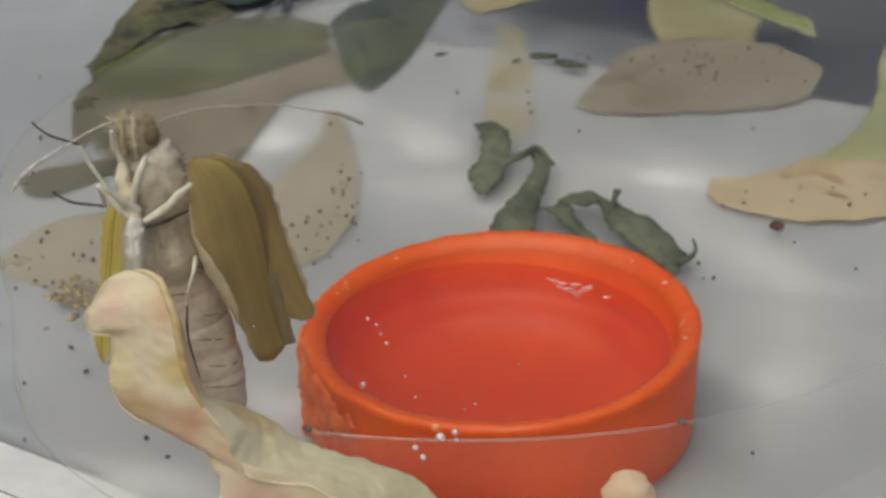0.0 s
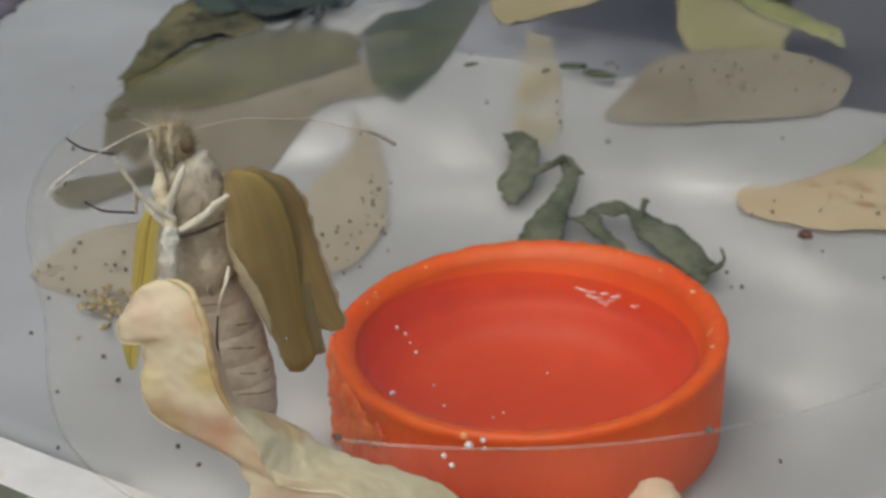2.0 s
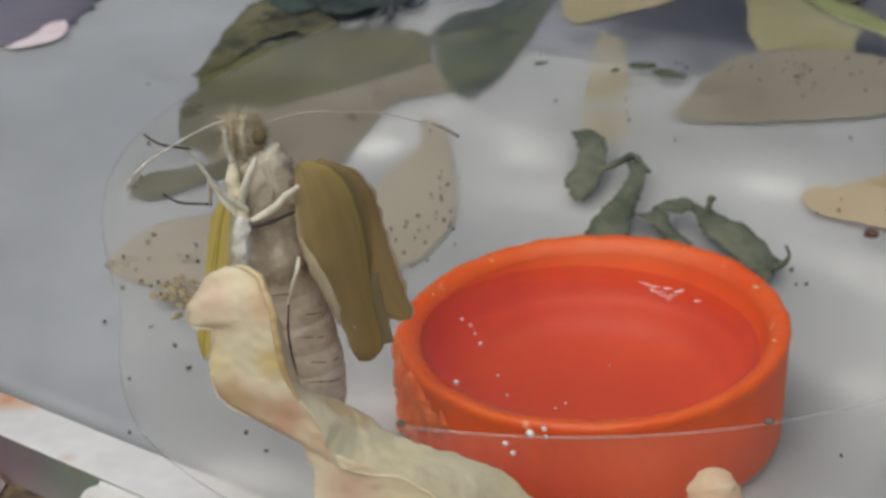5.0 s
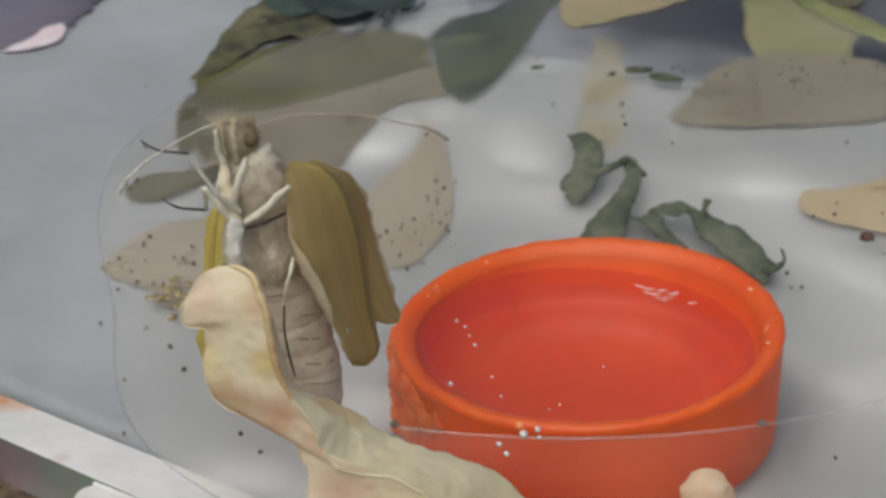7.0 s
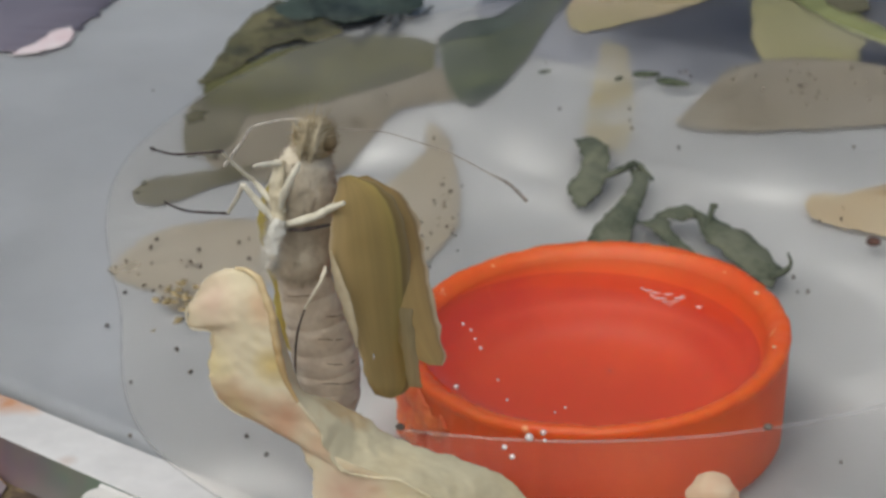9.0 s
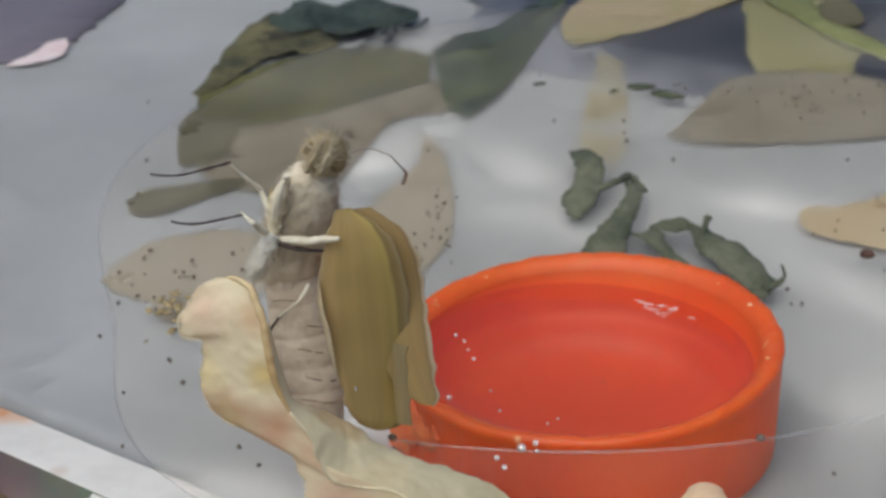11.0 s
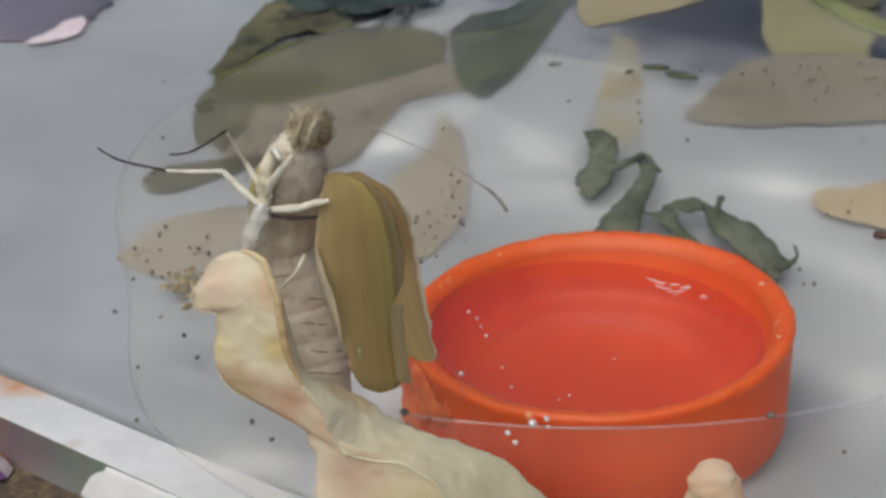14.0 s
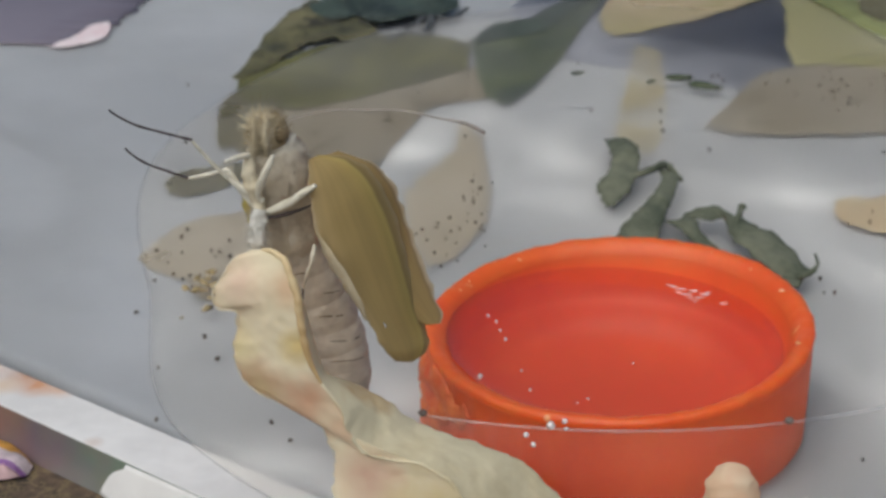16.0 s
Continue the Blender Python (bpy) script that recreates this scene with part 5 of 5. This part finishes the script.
FORE = wing("forewing", [(-18.27, -19.2, 29.1), (-18.38, -19.7, 27.9), (-18.27, -20.2, 26.3), (-18.0, -20.5, 24.5), (-17.36, -20.8, 22.8), (-16.56, -20.8, 20.9), (-15.7, -20.8, 19.2), (-15.15, -20.6, 17.6), (-14.9, -20.3, 16.7), (-14.65, -19.7, 15.75), (-14.1, -18.7, 15.2)], [(-17.91, -18.4, 29.1), (-16.27, -17.84, 28.6), (-15.07, -17.27, 27.16), (-14.4, -16.83, 24.9), (-14.04, -16.6, 22.4), (-13.87, -16.4, 19.95), (-13.65, -16.3, 17.5), (-13.4, -16.4, 16.3), (-13.25, -16.9, 15.6), (-13.4, -17.6, 15.2), (-13.8, -18.4, 15.1)], FORE_SCALES, butterfly, FORE_PIVOT, 0.8, 8, "crumpled olive-brown wing", 0, 0.1)
fold = [(-18.0, -20.7, 24.9), (-17.65, -20.95, 23.6), (-17.0, -21.0, 22.15), (-16.35, -21.0, 20.8), (-15.6, -20.95, 19.1)]
inner_l = [Vector(p) - FORE_PIVOT for p in fold]
inner_r = [p + Vector((w, -0.25 * w - 0.08, 0.1)) for p, w in zip(inner_l, (0.2, 0.75, 0.85, 0.6, 0.15))]
part("pale_fold", sheet(inner_l, inner_r, 0.14, 0.04, 30, 10, 0.12, 0.2, 3), surface("pale_wing_fold", (0.66, 0.58, 0.43), (0.54, 0.45, 0.29), 250, 0.7, bump=0.2, through_light=0.3), FORE, "greyish pale folded margin")
fleck = lump(0.2, 6, (1.0, 0.5, 1.3), 0.4, 2)
bmesh.ops.translate(fleck, verts=fleck.verts, vec=Vector((-14.9, -20.0, 18.3)) - FORE_PIVOT)
part("wet_fleck", fleck, BUBBLE_GLINT, FORE, "tiny shining fleck")
FAR_WING = wing("far_wing", [(-22.9, -15.5, 25.7), (-23.9, -15.5, 24.5), (-24.4, -15.5, 22.8), (-24.6, -15.5, 20.8), (-24.9, -15.5, 18.0), (-25.3, -15.5, 15.9), (-25.4, -15.5, 14.5), (-25.05, -15.5, 13.3)], [(-22.4, -16.2, 25.8), (-22.6, -16.2, 23.6), (-22.8, -16.2, 21.2), (-23.3, -16.2, 18.7), (-24.0, -16.2, 16.3), (-24.3, -16.2, 14.5), (-24.7, -16.2, 13.7)], FAR_SCALES, butterfly, (-22.5, -15.8, 25.7), 0.25, 12, "yellow wing seen edge on", 1, 0.15)
tuft_spine = local([(-21.5, -19.6, 25.6), (-21.6, -20.1, 24.8), (-21.55, -20.4, 23.8), (-21.5, -20.5, 22.6)])
part("tuft", ringed_body(tuft_spine, [0.3, 0.5, 0.52, 0.25], 40, 24, 0, 0.25), TUFT, butterfly, "white tuft of hair")
part("tuft_hair", hairs(tuft_spine, [0.3, 0.5, 0.52, 0.25], 500, 0.7, 9, lean=0.7, fine=0.02), TUFT, butterfly)["kind"] = "stuff"
breast = local([(-22.3, -18.3, 28.9), (-22.1, -18.9, 27.9), (-21.9, -19.1, 26.8), (-21.6, -19.2, 25.4)])
part("breast", tube(breast, [0.28, 0.42, 0.5, 0.4], 30, 12, rough=0.6), PALE_FUR, butterfly, "pale furry breast")


def jointed_leg(name, base, lengths, thick):
    """A leg of three pieces on one base: the thigh, and under it the pale shin and the dark foot."""
    f, t, d = lengths
    thigh = part(name, tube([(0, 0, 0), (f * 0.5, 0, 0.08), (f, 0, 0)], [thick, thick * 1.15, thick * 0.7], 16, 8, rough=0.25), LEG_WHITE, butterfly, "pale leg")
    thigh.location = (Vector(base) - REST) * MM
    shin = part("shin", tube([(0, 0, 0), (t * 0.5, 0, 0.06), (t, 0, 0)], [thick * 0.7, thick * 0.62, thick * 0.42], 16, 8, rough=0.3), LEG_WHITE, thigh)
    foot = part("foot", tube([(-0.1, 0, 0), (d * 0.3, 0, 0.14), (d * 0.65, 0, 0.24), (d * 0.88, 0, 0.04), (d, 0, -0.2)], [thick * 0.4, thick * 0.36, thick * 0.36, thick * 0.3, thick * 0.26], 30, 8, rough=0.35), LEG_DARK, thigh, "dark thin foot")
    return thigh, shin, foot, lengths


UPPER = jointed_leg("middle_leg", (-21.33, -19.2, 25.96), (2.7, 3.6, 5.2), 0.21)
LOWER = jointed_leg("hind_leg", (-21.5, -19.3, 25.12), (3.4, 3.5, 4.4), 0.22)
FRONT = part("foreleg", tube([(0, 0, 0), (1.0, 0.1, 0.1), (2.6, 0, 0)], [0.2, 0.22, 0.12], 16, 8, rough=0.3), LEG_WHITE, butterfly, "pale leg")
FRONT.location = (Vector((-22.25, -18.6, 28.86)) - REST) * MM
RAISED = leg("foreleg", [(-21.7, -19.3, 26.25), (-21.4, -19.6, 27.5), (-20.95, -19.8, 28.75), (-20.6, -19.8, 29.7)], [0.24, 0.27, 0.22, 0.12])
leg("bent_leg", [(-21.1, -19.3, 25.2), (-19.9, -19.8, 26.2), (-18.8, -20.3, 27.45), (-17.95, -20.6, 28.35)], [0.2, 0.27, 0.24, 0.13])
# dark rod that puts in the shade below the bent leg
leg("dark_leg", [(-21.3, -19.4, 24.85), (-20.2, -19.7, 25.3), (-18.95, -19.75, 25.9), (-18.2, -19.6, 26.25)], [0.07, 0.13, 0.1, 0.05], LEG_DARK, "thin dark leg painting in shade under the bent leg")
leg("hind_leg", [(-18.15, -19.3, 22.96), (-18.17, -20.13, 22.47), (-18.43, -20.27, 21.56), (-18.79, -19.8, 19.94)], [0.14, 0.14, 0.11, 0.08])
leg("gripping_foot", [(-18.79, -19.6, 19.9), (-18.9, -19.3, 17.8), (-18.7, -19.1, 15.9), (-18.4, -19.0, 14.4)], [0.05, 0.07, 0.08, 0.05], LEG_DARK, "dark thin foot")


# ---- what moves ----
# seconds, shift in millimetres, lean forward, to the side and turn in degrees
SWAY = [
    (0, -0.4, 0, 0.3, 1, 0, 1), (3.5, -0.2, 0, 0.2, 0, 3, 1), (7, 0, 0, 0, 0, 0, 0), (8, 0, 0, 0.2, 3, 2, -1), (8.3, 0.4, 0.1, 0.1, 3, 17, 1),
    (8.5, 0.7, 0, -0.1, 0, 8, 0), (8.7, 0.7, 0, 0, 0, 4, 0), (9, 1.3, 0.1, 0.2, 4, 14, 2), (11.3, 0.9, 0.2, 0.6, 17, 30, -3), (11.5, 1.3, 0.2, 0.9, 23, 33, -6),
    (11.7, -0.1, 0.1, 0.2, 3, 12, 0), (12, 0.4, 0, -0.1, 1, 10, 1), (12.5, 0.1, 0.1, 0.1, 7, 8, 3), (13, 0, 0.1, 0, 8, 9, 1), (13.2, -0.3, 0, -0.8, 4, -1, 1),
    (13.5, -0.6, 0, -0.2, 4, 20, 0), (14, -0.2, 0.1, 0.4, 9, 21, -1), (14.5, -0.6, 0, 0, 4, 6, 1), (15, -0.7, 0.1, 0.3, 11, 2, 2), (15.5, -1.1, 0.2, 0.5, 12, -1, 5),
    (16, -0.9, 0.2, 0.4, 11, 3, 3),
]


def hinge(ob, rows):
    """Turn a part about its own base, by rows of seconds and degrees about x, y and z."""
    base = ob.location.copy()
    walk(ob, [(t, Matrix.Translation(base) @ pose(0, 0, 0, a, b, c)) for t, a, b, c in rows])


def nod(ob, rows):
    """The same, with a shift sideways and up in millimetres at the neck."""
    base = ob.location.copy()
    walk(ob, [(t, Matrix.Translation(base + Vector((x, 0, z)) * MM) @ pose(0, 0, 0, a, b, c)) for t, a, b, c, x, z in rows])


def aim(rise, out):
    """The turn that lays a rod along +x at an angle over the level and out of the plane, in degrees."""
    return Matrix.Rotation(radians(-rise), 4, "Y") @ Matrix.Rotation(radians(-out), 4, "Z")


def stride(leg_set, rows):
    """Turn a jointed leg by rows of seconds and the angles of thigh, shin and foot."""
    thigh, shin, foot, (f, t, _) = leg_set
    base = thigh.location.copy()
    at_thigh, at_shin, at_foot = [], [], []
    knee = Vector((f * MM, 0, 0))
    for when, a, b, c, d, e, g in rows:
        one, two, three = aim(a, b), aim(c, d), aim(e, g)
        back = one.inverted()
        at_thigh.append((when, Matrix.Translation(base) @ one))
        at_shin.append((when, Matrix.Translation(knee) @ back @ two))
        at_foot.append((when, Matrix.Translation(knee + (back @ two) @ Vector((t * MM, 0, 0))) @ back @ three))
    walk(thigh, at_thigh)
    walk(shin, at_shin)
    walk(foot, at_foot)


def motions():
    walk(butterfly, [(t, Matrix.Translation((REST + Vector((x, y, z))) * MM) @ pose(0, 0, 0, a, b, c)) for t, x, y, z, a, b, c in SWAY])
    stride(UPPER, [
        (0, 127, 30, 114, 10, 190, -49), (3.5, 134, 22, 117, 16, 198, -47), (7, 116, 41, 114, 17, 195, -44), (8, 116, 27, 117, 26, 201, -44), (8.3, 141, -22, 136, 27, 208, -16),
        (8.5, 138, -17, 121, 37, 201, -27), (8.7, 131, -19, 119, 36, 199, -31), (9, 153, -18, 132, 28, 206, -22), (11.3, 141, -9, 137, 29, 224, 4), (11.5, 158, -13, 132, 20, 228, 9),
        (11.7, 143, -5, 121, 43, 226, -37), (12, 139, 8, 121, 34, 226, -38), (12.5, 144, -21, 118, 29, 230, -36), (13, 141, -23, 116, 32, 231, -34), (13.2, 131, -21, 120, 39, 232, -54),
        (13.5, 141, 1, 120, 36, 232, -28), (14, 146, -9, 120, 28, 237, -16), (14.5, 131, 8, 114, 35, 238, -43), (15, 139, -10, 136, 5, 188, -31), (15.5, 133, 15, 124, -8, 164, -10),
        (16, 143, 3, 125, 8, 168, -7)])
    stride(LOWER, [
        (0, 126, 9, 265, -44, 188, -35), (3.5, 131, -11, 259, -39, 194, -34), (7, 122, 15, 259, -43, 193, -39), (8, 119, 26, 255, -43, 193, -38), (8.3, 139, 4, 265, -24, 200, -26),
        (8.5, 126, 8, 261, -35, 192, -20), (8.7, 122, 7, 260, -36, 187, -20), (9, 141, 1, 258, -26, 196, -17), (11.3, 117, 41, 249, -49, 209, 17), (11.5, 113, 35, 254, -36, 207, 22),
        (11.7, 131, 53, 238, -53, 215, -39), (12, 159, 37, 249, -56, 180, -37), (12.5, 152, -18, 185, 2, 169, -8), (13, 152, -18, 186, 3, 171, -7), (13.2, 134, -19, 189, -20, 165, -12),
        (13.5, 159, -16, 199, 5, 184, -3), (14, 165, -15, 199, 9, 186, 0), (14.5, 137, -21, 191, 7, 181, -25), (15, 133, -27, 197, -9, 179, -26), (15.5, 117, -17, 201, -12, 174, -30),
        (16, 129, -12, 214, -23, 164, -10)])
    hinge(FORE, [
        (0, 2, 0, 0), (3.5, 3, -1, 0), (7, 0, 0, 0), (8, -2, -1, 0), (8.3, 1, -10, -17),
        (8.5, -2, -4, -3), (8.7, -6, -2, -1), (9, -6, -10, -16), (11.3, 5, -22, -36), (11.5, 1, -22, -36),
        (11.7, 0, -12, -19), (12, 1, -6, -8), (12.5, -1, -12, -20), (13, -3, -11, -16), (13.2, -5, -3, 0),
        (13.5, 8, -13, -28), (14, -3, -19, -21), (14.5, -7, -12, -11), (15, -13, -9, -4), (15.5, -16, -13, -10),
        (16, -11, -13, -10)])
    hinge(HIND, [
        (0, -2, -3, 0), (3.5, 0, -4, 0), (7, 0, 0, 0), (8, -7, 2, -1), (8.3, -10, -17, -8),
        (8.5, -10, -8, -2), (8.7, -10, -4, -1), (9, -17, -15, -9), (11.3, -20, -36, -15), (11.5, -24, -41, -12),
        (11.7, -17, -20, -10), (12, -2, -8, -4), (12.5, -12, -17, -10), (13, -18, -17, -9), (13.2, -5, 0, -1),
        (13.5, -24, -34, -15), (14, -17, -24, -11), (14.5, -22, -18, -7), (15, -19, -12, -4), (15.5, -24, -11, -7),
        (16, -18, -12, -6)])
    nod(head, [
        (0, 0, 0, 0, 0.1, -0.1), (3.5, 0, 0, 0, -0.1, 0.1), (7, 0, 0, 0, 0, 0), (8, 0, 0, 0, -0.3, 0.1), (8.3, 0, 0, 0, 0.2, 0.1),
        (8.5, 0, 0, 0, 0.3, 0.2), (8.7, 0, 0, 0, 0.1, 0), (9, 0, 1, 0, 1, 0.4), (11.3, -2, 0, 0, 0.6, 1.2), (11.5, -3, -1, 0, 0.1, 1.5),
        (11.7, -1, 0, 0, 0.8, 0.6), (12, 0, 1, 0, 0.8, 0.2), (12.5, 0, 1, 0, 0.8, 0.2), (13, 0, 0, 0, 0.7, 0.3), (13.2, 0, 0, 0, -0.3, 0),
        (13.5, -1, 0, 0, 0.6, 0.6), (14, -1, 1, 0, 1, 0.5), (14.5, 0, 0, 0, 0.2, 0), (15, 0, 0, 0, -0.2, 0.1), (15.5, 0, 0, 0, 0.5, 0.1),
        (16, 0, 0, 0, 0.3, -0.2)])
    hinge(ABDOMEN, [
        (0, -4, 0, 0), (3.5, 1, -2, 0), (7, 0, 0, 0), (8, -2, 0, 0), (8.3, -5, -15, -1),
        (8.5, 5, -4, 1), (8.7, 5, -1, 1), (9, -2, -10, 0), (11.3, -21, -28, -5), (11.5, -21, -29, -5),
        (11.7, -1, -13, 0), (12, 4, -8, 1), (12.5, -5, -9, -1), (13, -4, -10, -1), (13.2, 6, 2, 1),
        (13.5, -15, -25, -3), (14, -18, -24, -3), (14.5, 0, -9, 0), (15, -5, -5, -1), (15.5, -12, -5, -2),
        (16, -11, -8, -2)])
    base = FRONT.location.copy()
    walk(FRONT, [(t, Matrix.Translation(base) @ aim(a, b)) for t, a, b in [
        (0, 97, 23), (7, 95, 18), (8, 93, 11), (8.3, 105, 22), (8.7, 96, 65),
        (9, 160, 55), (11.3, 87, 43), (11.7, 114, 55), (12, 170, 21), (12.5, 142, 51),
        (13, 139, 42), (13.2, 129, 33), (13.5, 83, 47), (14, 60, 59), (14.5, 139, 66),
        (15, 123, 59), (15.5, 226, 28), (16, 143, 58)]])
    hinge(RAISED, [(0, 0, 0, 0), (8, 0, 0, 0), (9, 0, -8, 0), (11.5, 0, -30, 0), (12, 0, -6, 0), (14, 0, -6, 0), (15, 0, 0, 0), (16, 0, 0, 0)])
    hinge(FEELER, [(0, 0, 0, 0), (8, 0, -5, -4), (8.15, -10, 20, 40), (8.3, -20, 25, 55), (8.5, 0, -8, 45), (8.7, 0, -6, 42), (8.85, 0, -20, -20), (9, 0, -35, -80), (9.2, 0, -40, -140), (13, 0, -40, -140), (13.1, 0, -20, -65), (13.2, 10, -20, 8), (13.35, 0, -30, -65), (13.5, 0, -40, -140), (16, 0, -40, -140)])
    hinge(FAR_FEELER, [(0, 4, -1, -2), (1, 3, -2, -3), (2.5, 2, -1, -2), (4, 3, -1, 0), (6.5, 0, 0, 0), (7.5, 2, 1, 4), (8, 0, 1, 4), (8.5, 0, -2, -7), (9, -6, -4, -11), (11.5, -7, 18, 37), (11.8, -2, 1, 3), (12, -1, -1, -3), (12.5, -6, -2, -8), (13, -4, -2, -6), (13.2, -2, 0, 0), (13.5, -2, -3, -9), (14, -7, -2, -7), (14.5, 0, -3, -10), (15, -3, -3, -8), (15.5, -10, -1, -7), (16, -2, -1, -4)])
    hinge(FAR_WING, [(0, 0, 0, 0), (8, 0, 0, 0), (8.3, 0, -24, 0), (8.7, 0, -14, 0), (9, 0, -28, 0), (11.5, 0, -45, 0), (12, 0, -24, 0), (13, 0, -20, 0), (13.2, 0, -2, 0), (13.5, 0, -30, 0), (14, 0, -30, 0), (14.5, 0, -24, 0), (15, 0, -25, 0), (15.5, 0, -24, 0), (16, 0, -24, 0)])


motions()
